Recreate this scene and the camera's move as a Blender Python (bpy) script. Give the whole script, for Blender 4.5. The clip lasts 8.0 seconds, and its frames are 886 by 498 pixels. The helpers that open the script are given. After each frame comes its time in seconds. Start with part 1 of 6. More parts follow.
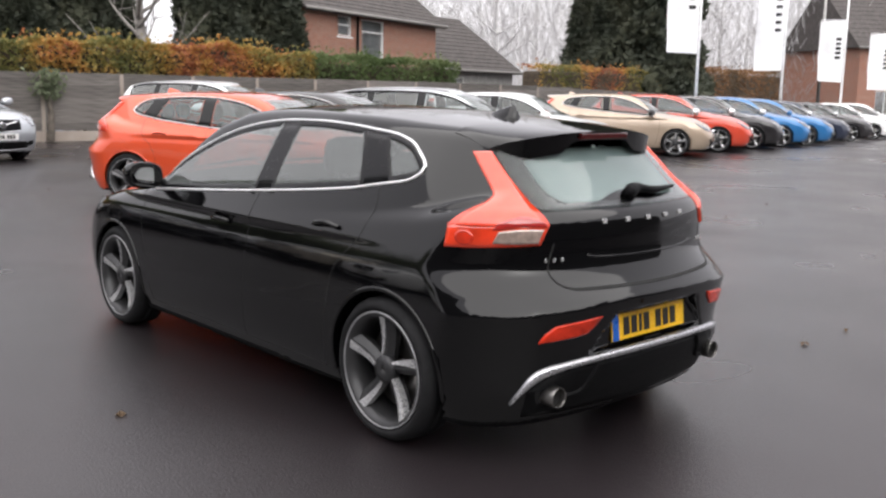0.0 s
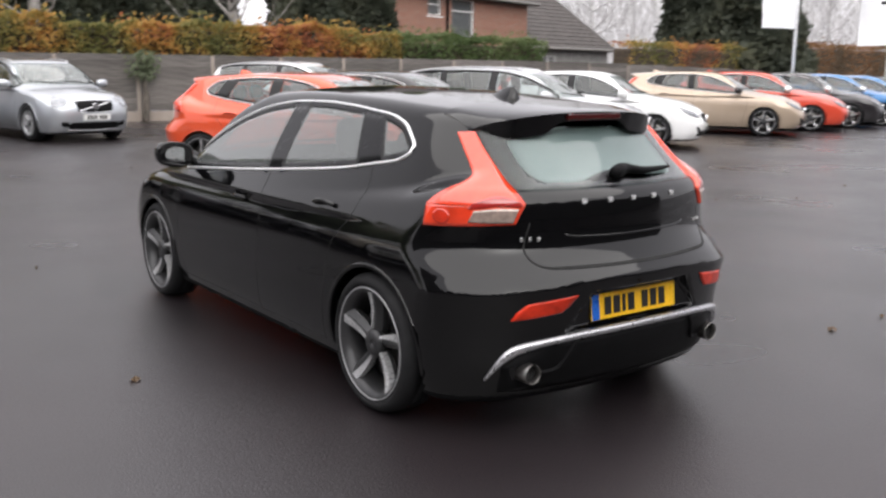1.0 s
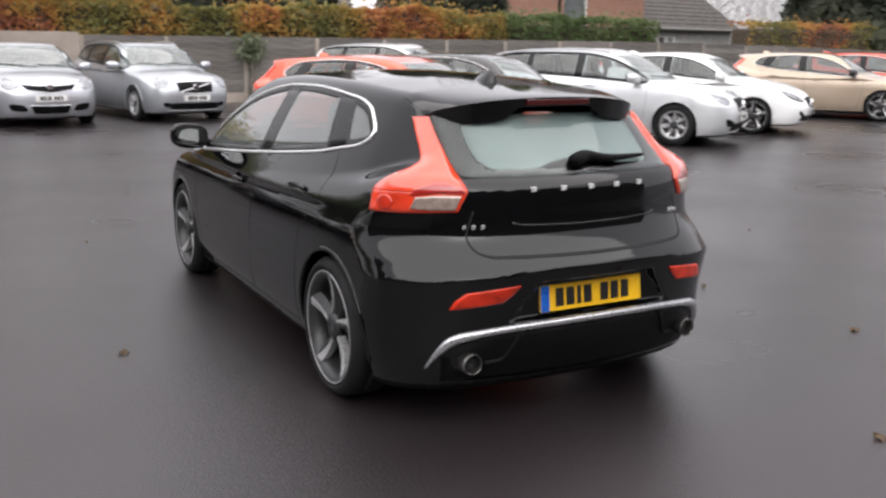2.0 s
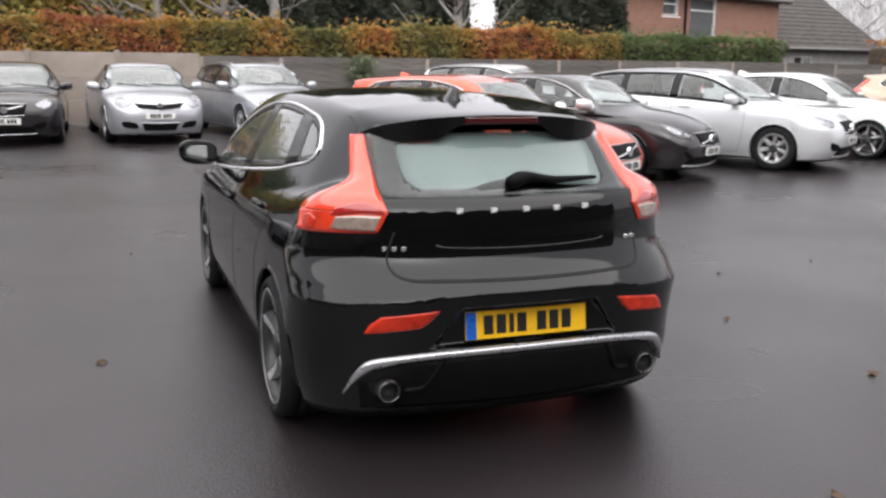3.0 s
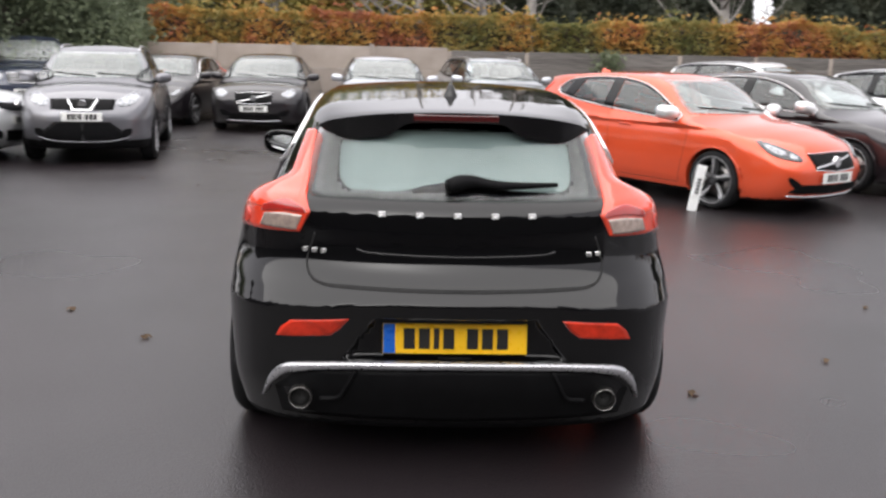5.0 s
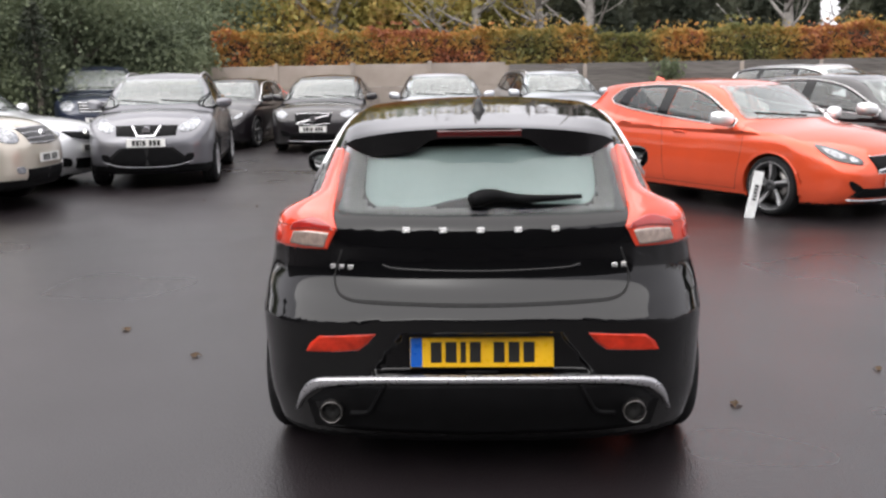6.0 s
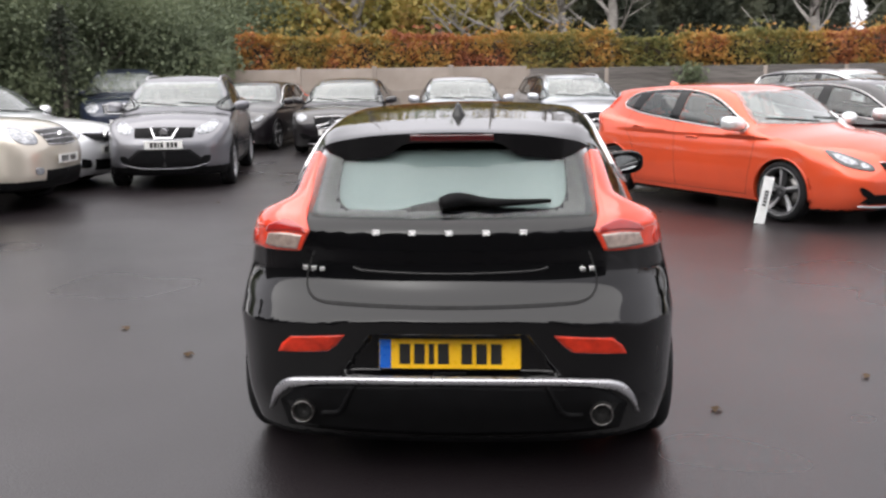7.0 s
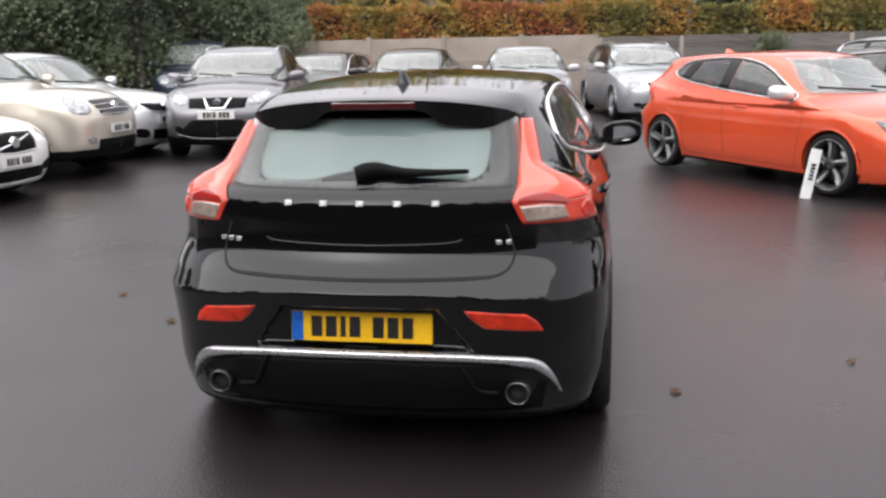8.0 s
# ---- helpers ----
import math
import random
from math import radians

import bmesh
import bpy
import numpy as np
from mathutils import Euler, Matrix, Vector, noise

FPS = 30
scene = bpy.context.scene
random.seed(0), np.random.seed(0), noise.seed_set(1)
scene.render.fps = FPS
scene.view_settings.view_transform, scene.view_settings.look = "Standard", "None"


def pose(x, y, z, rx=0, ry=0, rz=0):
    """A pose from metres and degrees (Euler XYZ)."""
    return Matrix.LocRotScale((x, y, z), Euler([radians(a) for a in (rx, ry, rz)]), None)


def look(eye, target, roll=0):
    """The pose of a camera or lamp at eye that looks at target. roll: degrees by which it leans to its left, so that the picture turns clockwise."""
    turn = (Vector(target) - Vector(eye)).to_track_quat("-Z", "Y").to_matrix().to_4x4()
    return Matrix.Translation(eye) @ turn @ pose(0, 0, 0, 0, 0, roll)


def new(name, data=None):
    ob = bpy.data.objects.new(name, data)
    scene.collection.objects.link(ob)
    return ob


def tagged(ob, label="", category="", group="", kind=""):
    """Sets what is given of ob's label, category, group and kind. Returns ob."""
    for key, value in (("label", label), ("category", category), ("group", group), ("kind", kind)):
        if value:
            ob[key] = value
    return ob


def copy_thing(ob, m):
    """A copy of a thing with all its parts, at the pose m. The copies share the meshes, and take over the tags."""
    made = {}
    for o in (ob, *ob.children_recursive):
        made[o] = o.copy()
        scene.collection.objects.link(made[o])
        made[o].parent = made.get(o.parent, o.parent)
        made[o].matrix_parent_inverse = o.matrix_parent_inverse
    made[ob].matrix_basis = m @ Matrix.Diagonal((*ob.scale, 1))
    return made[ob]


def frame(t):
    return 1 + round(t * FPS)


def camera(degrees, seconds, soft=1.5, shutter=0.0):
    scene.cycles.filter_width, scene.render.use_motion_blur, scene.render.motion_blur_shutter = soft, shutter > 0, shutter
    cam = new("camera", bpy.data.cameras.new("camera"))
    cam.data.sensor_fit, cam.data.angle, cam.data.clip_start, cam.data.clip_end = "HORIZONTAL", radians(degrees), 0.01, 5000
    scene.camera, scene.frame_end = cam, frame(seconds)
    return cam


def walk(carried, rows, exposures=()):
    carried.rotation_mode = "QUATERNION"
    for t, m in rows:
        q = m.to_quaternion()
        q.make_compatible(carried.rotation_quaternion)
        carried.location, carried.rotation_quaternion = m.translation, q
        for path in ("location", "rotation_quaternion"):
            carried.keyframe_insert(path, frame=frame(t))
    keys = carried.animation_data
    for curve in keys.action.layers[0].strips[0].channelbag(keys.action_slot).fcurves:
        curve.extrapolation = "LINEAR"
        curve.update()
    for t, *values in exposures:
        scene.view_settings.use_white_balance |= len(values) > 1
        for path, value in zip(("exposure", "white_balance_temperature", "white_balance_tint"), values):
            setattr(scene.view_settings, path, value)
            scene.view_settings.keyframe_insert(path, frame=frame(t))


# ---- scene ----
cam = camera(51.1, 8.0, 2.5, 0.5)
PATH = [
    (0, (-3.287, -2.236, 1.481), (-1.947, -0.788, 1.152), 1.0),
    (0.5, (-3.195, -2.35, 1.481), (-1.888, -0.879, 1.126), -0.7),
    (1, (-2.974, -2.619, 1.5), (-1.804, -1.041, 1.124), 0.6),
    (1.2, (-2.875, -2.675, 1.502), (-1.748, -1.07, 1.108), 0.1),
    (2.5, (-1.94, -3.142, 1.526), (-1.134, -1.356, 1.126), 1.2),
    (3, (-1.533, -3.198, 1.506), (-0.855, -1.354, 1.13), 0.5),
    (3.5, (-1.16, -3.232, 1.529), (-0.617, -1.345, 1.151), 0.2),
    (4, (-0.764, -3.307, 1.54), (-0.471, -1.369, 1.142), 0.7),
    (4.5, (-0.443, -3.242, 1.51), (-0.274, -1.288, 1.12), 0.5),
    (5, (-0.182, -3.202, 1.516), (-0.102, -1.243, 1.123), 1.3),
    (5.2, (-0.077, -3.243, 1.526), (-0.071, -1.28, 1.141), 0.6),
    (6.5, (0.022, -3.227, 1.519), (-0.061, -1.262, 1.16), -0.9),
    (7, (0.195, -3.265, 1.525), (0.066, -1.301, 1.17), -0.7),
    (7.5, (0.477, -3.184, 1.492), (0.265, -1.233, 1.109), -0.9),
    (8, (0.83, -3.104, 1.499), (0.503, -1.175, 1.087), -1.0),
]
walk(cam, [(t, look(eye, target, roll)) for t, eye, target, roll in PATH], exposures=((0, 0.84), (2.5, 0.82), (5, 0.89), (8, 0.89)))

# ---------------------------------------------------------------- light
world = bpy.data.worlds.new("overcast")
scene.world = world
world.use_nodes = True
wn = world.node_tree
for node in list(wn.nodes):
    wn.nodes.remove(node)
w_out = wn.nodes.new("ShaderNodeOutputWorld")
w_bg = wn.nodes.new("ShaderNodeBackground")
w_sky = wn.nodes.new("ShaderNodeTexSky")
w_sky.sky_type = "NISHITA"
w_sky.sun_disc = False
w_sky.sun_elevation = radians(32)
w_sky.sun_rotation = radians(200)
w_sky.air_density, w_sky.dust_density, w_sky.ozone_density = 1.0, 3.0, 1.0
w_hsv = wn.nodes.new("ShaderNodeHueSaturation")
w_hsv.inputs["Saturation"].default_value = 0.10
w_mix = wn.nodes.new("ShaderNodeMix")
w_mix.data_type = "RGBA"
w_mix.inputs[0].default_value = 0.6
w_mix.inputs[7].default_value = (8.5, 8.2, 8.75, 1)
wn.links.new(w_sky.outputs[0], w_hsv.inputs["Color"])
wn.links.new(w_hsv.outputs[0], w_mix.inputs[6])
wn.links.new(w_mix.outputs[2], w_bg.inputs[0])
w_bg.inputs[1].default_value = 0.112
wn.links.new(w_bg.outputs[0], w_out.inputs[0])
sun_data = bpy.data.lights.new("sun", "SUN")
sun_data.energy, sun_data.angle, sun_data.color = 2.3, radians(110), (1.0, 0.97, 0.94)
sun = new("sun", sun_data)
sun.matrix_world = look((0, 0, 30), (5, 6, 0))

# ---------------------------------------------------------------- materials
def material(name):
    m = bpy.data.materials.new(name)
    m.use_nodes = True
    nt = m.node_tree
    return m, nt, nt.nodes["Principled BSDF"]


def texture(nt, kind, scale, detail=4.0, coords="Object"):
    tc = nt.nodes.new("ShaderNodeTexCoord")
    n = nt.nodes.new(kind)
    n.inputs["Scale"].default_value = scale
    if kind == "ShaderNodeTexNoise":
        n.inputs["Detail"].default_value = detail
    nt.links.new(tc.outputs[coords], n.inputs["Vector"])
    return n


def ramp(nt, source, stops):
    r = nt.nodes.new("ShaderNodeValToRGB")
    while len(r.color_ramp.elements) < len(stops):
        r.color_ramp.elements.new(0.5)
    for e, (p, c) in zip(r.color_ramp.elements, stops):
        e.position = p
        e.color = (c, c, c, 1) if isinstance(c, (int, float)) else (*c, 1)
    nt.links.new(source, r.inputs[0])
    return r


def bump(nt, source, bsdf, strength, distance):
    b = nt.nodes.new("ShaderNodeBump")
    b.inputs["Strength"].default_value = strength
    b.inputs["Distance"].default_value = distance
    nt.links.new(source, b.inputs["Height"])
    nt.links.new(b.outputs[0], bsdf.inputs["Normal"])
    return b


def plain(name, color, rough=0.5, metal=0.0, vary=0.12, scale=9.0, coat=0.0, spec=0.5, bumpy=0.0):
    """A surface with two scales of slight variation in tone and gloss."""
    m, nt, b = material(name)
    n = texture(nt, "ShaderNodeTexNoise", scale, 6)
    lo = tuple(c * (1 - vary) for c in color)
    hi = tuple(min(1, c * (1 + vary)) for c in color)
    r = ramp(nt, n.outputs["Fac"], [(0.3, lo), (0.7, hi)])
    nt.links.new(r.outputs[0], b.inputs["Base Color"])
    n2 = texture(nt, "ShaderNodeTexNoise", scale * 7, 3)
    r2 = ramp(nt, n2.outputs["Fac"], [(0.3, max(0, rough - 0.06)), (0.75, min(1, rough + 0.08))])
    nt.links.new(r2.outputs[0], b.inputs["Roughness"])
    b.inputs["Metallic"].default_value = metal
    b.inputs["Coat Weight"].default_value = coat
    b.inputs["Coat Roughness"].default_value = 0.03
    b.inputs["Specular IOR Level"].default_value = spec
    if bumpy:
        bump(nt, n2.outputs["Fac"], b, bumpy, 0.004)
    return m


def car_paint(name, color, metal=0.0, rough=0.35):
    m, nt, b = material(name)
    n = texture(nt, "ShaderNodeTexNoise", 1.7, 5)
    r = ramp(nt, n.outputs["Fac"], [(0.3, tuple(c * 0.92 for c in color)), (0.7, tuple(min(1, c * 1.06) for c in color))])
    nt.links.new(r.outputs[0], b.inputs["Base Color"])
    b.inputs["Metallic"].default_value = metal
    b.inputs["Roughness"].default_value = rough
    b.inputs["Coat Weight"].default_value = 1.0
    b.inputs["Coat IOR"].default_value = 1.47 if max(color) < 0.005 else 1.5
    b.inputs["Specular IOR Level"].default_value = 0.0 if max(color) < 0.005 else 0.4
    # rain film and road dust on the lacquer
    n2 = texture(nt, "ShaderNodeTexNoise", 14, 6)
    r2 = ramp(nt, n2.outputs["Fac"], [(0.35, 0.03), (0.8, 0.08)])
    nt.links.new(r2.outputs[0], b.inputs["Coat Roughness"])
    return m


def car_glass(name, tint, ior=1.65, mist_sheen=0.0):
    m, nt, b = material(name)
    nt.nodes.remove(b)
    out = nt.nodes["Material Output"]
    tr = nt.nodes.new("ShaderNodeBsdfTransparent")
    tr.inputs[0].default_value = (*tint, 1)
    gl = nt.nodes.new("ShaderNodeBsdfGlossy")
    gl.inputs["Roughness"].default_value = 0.02
    # gloss that grows at flat angles, alike from both sides
    f0 = ((ior - 1) / (ior + 1)) ** 2
    lw = nt.nodes.new("ShaderNodeLayerWeight")
    lw.inputs["Blend"].default_value = 0.5
    pw = nt.nodes.new("ShaderNodeMath")
    pw.operation = "POWER"
    pw.inputs[1].default_value = 3.6
    fr = nt.nodes.new("ShaderNodeMath")
    fr.operation = "MULTIPLY_ADD"
    fr.inputs[1].default_value, fr.inputs[2].default_value = 1 - f0, f0
    nt.links.new(lw.outputs["Facing"], pw.inputs[0])
    nt.links.new(pw.outputs[0], fr.inputs[0])
    mx = nt.nodes.new("ShaderNodeMixShader")
    nt.links.new(fr.outputs[0], mx.inputs[0])
    # slight mist, plus reflected sky put in as a pale diffuse veil
    veil = nt.nodes.new("ShaderNodeMixShader")
    df = nt.nodes.new("ShaderNodeBsdfDiffuse")
    df.inputs[0].default_value = (0.52, 0.56, 0.545, 1)
    n = texture(nt, "ShaderNodeTexNoise", 2.0, 2)
    r = ramp(nt, n.outputs["Fac"], [(0.3, mist_sheen * 0.88), (0.75, mist_sheen * 1.12)])
    nt.links.new(r.outputs[0], veil.inputs[0])
    nt.links.new(tr.outputs[0], veil.inputs[1])
    nt.links.new(df.outputs[0], veil.inputs[2])
    nt.links.new(veil.outputs[0], mx.inputs[1])
    nt.links.new(gl.outputs[0], mx.inputs[2])
    nt.links.new(mx.outputs[0], out.inputs[0])
    return m


M = {}
M["black_paint"] = car_paint("black_paint", (0.0022, 0.0022, 0.0026), 0.0, 0.3)
M["orange_paint"] = car_paint("orange_paint", (0.66, 0.075, 0.022), 0.3, 0.34)
M["white_paint"] = car_paint("white_paint", (0.78, 0.78, 0.78), 0.0, 0.35)
M["beige_paint"] = car_paint("beige_paint", (0.42, 0.33, 0.25), 0.45, 0.35)
M["red_paint"] = car_paint("red_paint", (0.55, 0.05, 0.02), 0.1, 0.35)
M["blue_paint"] = car_paint("blue_paint", (0.014, 0.14, 0.36), 0.2, 0.35)
M["navy_paint"] = car_paint("navy_paint", (0.012, 0.018, 0.04), 0.2, 0.35)
M["dark_paint"] = car_paint("dark_paint", (0.010, 0.008, 0.010), 0.2, 0.32)
M["silver_paint"] = car_paint("silver_paint", (0.50, 0.51, 0.55), 0.65, 0.34)
M["steel_paint"] = car_paint("steel_paint", (0.46, 0.48, 0.51), 0.7, 0.33)
M["grey_paint"] = car_paint("grey_paint", (0.155, 0.155, 0.17), 0.65, 0.34)
M["gold_paint"] = car_paint("gold_paint", (0.60, 0.55, 0.47), 0.65, 0.33)
M["pale_silver_paint"] = car_paint("pale_silver_paint", (0.60, 0.61, 0.63), 0.4, 0.34)
M["pearl_paint"] = car_paint("pearl_paint", (0.70, 0.71, 0.73), 0.4, 0.34)
M["glass"] = car_glass("tinted_glass", (0.62, 0.66, 0.66), 1.75, 0.05)
M["side_glass"] = car_glass("sheened_side_glass", (0.46, 0.52, 0.51), 1.9, 0.17)
M["hatch_glass"] = car_glass("rear_window_glass", (0.86, 0.90, 0.89), 1.5, 0.0)
M["blade"] = plain("bright_cut_alloy", (0.48, 0.48, 0.49), 0.28, 0.5, 0.10, 20)
M["screen"] = car_glass("windscreen_glass", (0.70, 0.76, 0.75), 1.75, 0.27)
M["frit"] = plain("black_glass_border", (0.006, 0.006, 0.007), 0.22, 0, 0.1, 5, 0.0, 0.25)
M["chrome"] = plain("chrome", (0.80, 0.80, 0.82), 0.10, 1.0, 0.05)
M["trim"] = plain("bright_window_trim", (0.86, 0.86, 0.87), 0.38, 0.75, 0.05)
M["satin"] = plain("satin_silver", (0.50, 0.50, 0.52), 0.30, 0.85, 0.05)
M["alloy"] = plain("machined_alloy", (0.30, 0.30, 0.31), 0.32, 0.35, 0.10, 20)
M["alloy_dark"] = plain("dark_alloy", (0.035, 0.035, 0.037), 0.38, 0.4, 0.10, 20)
M["rubber"] = plain("tyre_rubber", (0.013, 0.013, 0.014), 0.75, 0, 0.3, 12, 0, 0.15, 0.3)
M["plastic"] = plain("black_plastic", (0.006, 0.006, 0.0065), 0.5, 0, 0.2, 15, 0, 0.07, 0.1)
M["gap"] = plain("shut_gap", (0.003, 0.003, 0.003), 0.8)
M["cabin"] = plain("cabin_fabric", (0.025, 0.025, 0.027), 0.8, 0, 0.25, 18, bumpy=0.3)
M["red_lens"] = plain("red_lens", (0.80, 0.055, 0.018), 0.10, 0, 0.08, 25, 1.0)
M["red_dark"] = plain("deep_red_lens", (0.34, 0.016, 0.012), 0.10, 0, 0.1, 25, 1.0)
M["brake_lens"] = plain("unlit_brake_lens", (0.05, 0.006, 0.006), 0.12, 0, 0.1, 25, 1.0)
M["red_deep"] = plain("tail_lamp_lens", (0.62, 0.042, 0.014), 0.10, 0, 0.2, 14, 1.0)
M["red_ring"] = plain("red_ring_lens", (0.50, 0.030, 0.012), 0.12, 0, 0.2, 30, 0.6)
M["clear_lens"] = plain("clear_lens", (0.36, 0.28, 0.24), 0.12, 0.3, 0.25, 40, 1.0)
M["lamp_glass"] = plain("headlamp_lens", (0.26, 0.27, 0.29), 0.10, 0.4, 0.75, 26, 1.0)
M["lamp_black"] = plain("headlamp_housing", (0.02, 0.02, 0.022), 0.10, 0, 0.3, 26, 1.0)
M["reflex"] = plain("bumper_reflector", (0.50, 0.028, 0.010), 0.22, 0, 0.35, 22, 0.15, 0.3)
M["plate_yellow"] = plain("yellow_plate", (0.80, 0.46, 0.012), 0.30, 0, 0.05, 8, 0.4)
M["plate_white"] = plain("white_plate", (0.72, 0.72, 0.70), 0.30, 0, 0.05, 8, 0.4)
M["plate_blue"] = plain("blue_band", (0.01, 0.10, 0.45), 0.30)
M["ink"] = plain("black_print", (0.012, 0.012, 0.012), 0.4)
M["paper"] = plain("white_sheet", (0.75, 0.76, 0.76), 0.6)


def sheened_pane(name):
    """Misted inner glass, with reflected light painted in as pale grey-green."""
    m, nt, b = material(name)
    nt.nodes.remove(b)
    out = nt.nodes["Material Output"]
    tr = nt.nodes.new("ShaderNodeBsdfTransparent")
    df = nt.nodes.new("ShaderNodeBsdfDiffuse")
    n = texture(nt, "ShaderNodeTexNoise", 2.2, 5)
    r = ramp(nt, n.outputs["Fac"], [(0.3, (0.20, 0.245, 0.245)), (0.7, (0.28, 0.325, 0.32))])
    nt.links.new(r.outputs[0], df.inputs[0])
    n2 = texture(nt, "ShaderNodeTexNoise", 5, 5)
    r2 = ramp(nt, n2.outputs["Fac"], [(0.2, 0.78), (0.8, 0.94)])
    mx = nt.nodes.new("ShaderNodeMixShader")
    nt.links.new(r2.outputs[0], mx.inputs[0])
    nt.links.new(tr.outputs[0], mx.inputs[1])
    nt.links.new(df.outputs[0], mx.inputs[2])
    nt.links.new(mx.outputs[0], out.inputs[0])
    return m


M["mist_sheen"] = sheened_pane("mist_sheen_glass")

# ---------------------------------------------------------------- mesh tools
def part(name, mesh, mat, parent, label=""):
    """One mesh object under a thing or under a part."""
    ob = new(name, mesh)
    if mat is not None and not mesh.materials:
        mesh.materials.append(mat)
    ob.parent = parent
    if label:
        ob["label"] = label
    return ob


def np_mesh(name, verts, faces, smooth=True):
    verts = np.asarray(verts, float).reshape(-1, 3)
    me = bpy.data.meshes.new(name)
    me.from_pydata(verts.tolist(), [], [tuple(int(i) for i in q) for q in faces])
    if smooth:
        me.polygons.foreach_set("use_smooth", np.ones(len(me.polygons), bool))
    me.update()
    return me


def cards(name, corners, smooth=False):
    """Many loose four-cornered leaves: corners is an (n, 4, 3) array."""
    n = len(corners)
    me = bpy.data.meshes.new(name)
    me.vertices.add(4 * n)
    me.vertices.foreach_set("co", corners.reshape(-1).astype(np.float32))
    me.loops.add(4 * n)
    me.loops.foreach_set("vertex_index", np.arange(4 * n, dtype=np.int32))
    me.polygons.add(n)
    me.polygons.foreach_set("loop_start", np.arange(0, 4 * n, 4, dtype=np.int32))
    me.update(calc_edges=True)
    me.validate()
    return me


def bm_mesh(name, bm, smooth=False):
    me = bpy.data.meshes.new(name)
    bmesh.ops.recalc_face_normals(bm, faces=bm.faces)
    bm.to_mesh(me)
    bm.free()
    if smooth:
        me.polygons.foreach_set("use_smooth", np.ones(len(me.polygons), bool))
    return me


def add_box(bm, lo, hi, bevel=0.0, m=None):
    made = bmesh.ops.create_cube(bm, size=1)["verts"]
    size = [b - a for a, b in zip(lo, hi)]
    mid = [(a + b) / 2 for a, b in zip(lo, hi)]
    for v in made:
        v.co = Vector((v.co.x * size[0] + mid[0], v.co.y * size[1] + mid[1], v.co.z * size[2] + mid[2]))
        if m is not None:
            v.co = m @ v.co
    if bevel:
        edges = list({e for v in made for e in v.link_edges})
        bmesh.ops.bevel(bm, geom=edges, offset=bevel, segments=2, affect="EDGES", profile=0.5)


def box_mesh(name, lo, hi, bevel=0.0, m=None):
    bm = bmesh.new()
    add_box(bm, lo, hi, bevel, m)
    return bm_mesh(name, bm)


def curve(knots):
    """A smooth monotone-limited curve through (x, y) knots."""
    k = np.array(sorted(knots), float)
    x, y = k[:, 0], k[:, 1]
    h, d = np.diff(x), np.diff(y) / np.diff(x)
    s = np.zeros(len(x))
    s[0], s[-1] = d[0], d[-1]
    for i in range(1, len(x) - 1):
        if d[i - 1] * d[i] > 0:
            s[i] = (h[i - 1] + h[i]) / (h[i - 1] / d[i] + h[i] / d[i - 1])

    def at(v):
        v = np.asarray(v, float)
        i = np.clip(np.searchsorted(x, v) - 1, 0, len(x) - 2)
        t = np.clip((v - x[i]) / h[i], 0, 1)
        return ((1 + 2 * t) * (1 - t) ** 2 * y[i] + t * (1 - t) ** 2 * h[i] * s[i]
                + t * t * (3 - 2 * t) * y[i + 1] + t * t * (t - 1) * h[i] * s[i + 1])
    return at


def step(v, a, b):
    t = np.clip((v - a) / (b - a), 0, 1)
    return t * t * (3 - 2 * t)


def smax(a, b, k):
    h = np.maximum(k - np.abs(a - b), 0) / k
    return np.maximum(a, b) + h * h * k / 4


def dense(points, n, closed=False):
    """n points at even steps along a rounded line through the points."""
    p = np.array(points, float)
    m = len(p)
    out = []
    for i in range(m if closed else m - 1):
        if closed:
            a, b, c, d = p[(i - 1) % m], p[i], p[(i + 1) % m], p[(i + 2) % m]
        else:
            b, c = p[i], p[i + 1]
            a = p[i - 1] if i else 2 * b - c
            d = p[i + 2] if i + 2 < m else 2 * c - b
        for t in np.linspace(0, 1, 12, endpoint=False):
            out.append(0.5 * (2 * b + (c - a) * t + (2 * a - 5 * b + 4 * c - d) * t * t + (3 * b - a - 3 * c + d) * t ** 3))
    out.append(p[0] if closed else p[-1])
    out = np.array(out)
    far = np.r_[0, np.cumsum(np.linalg.norm(np.diff(out, axis=0), axis=1))]
    at = np.linspace(0, far[-1], n + 1)[:-1] if closed else np.linspace(0, far[-1], n)
    return np.stack([np.interp(at, far, out[:, i]) for i in range(p.shape[1])], 1)


def inside(poly, u, v):
    poly = np.asarray(poly, float)
    hit = np.zeros(len(u), bool)
    for (a, b), (c, d) in zip(poly, np.roll(poly, -1, 0)):
        if b == d:
            continue
        cross = ((b > v) != (d > v)) & (u < (c - a) * (v - b) / (d - b) + a)
        hit ^= cross
    return hit


def slope_of(field, p, e=0.004):
    x, y, z = p.T
    g = np.stack([field(x + e, y, z) - field(x - e, y, z), field(x, y + e, z) - field(x, y - e, z),
                  field(x, y, z + e) - field(x, y, z - e)], 1) / (2 * e)
    return g


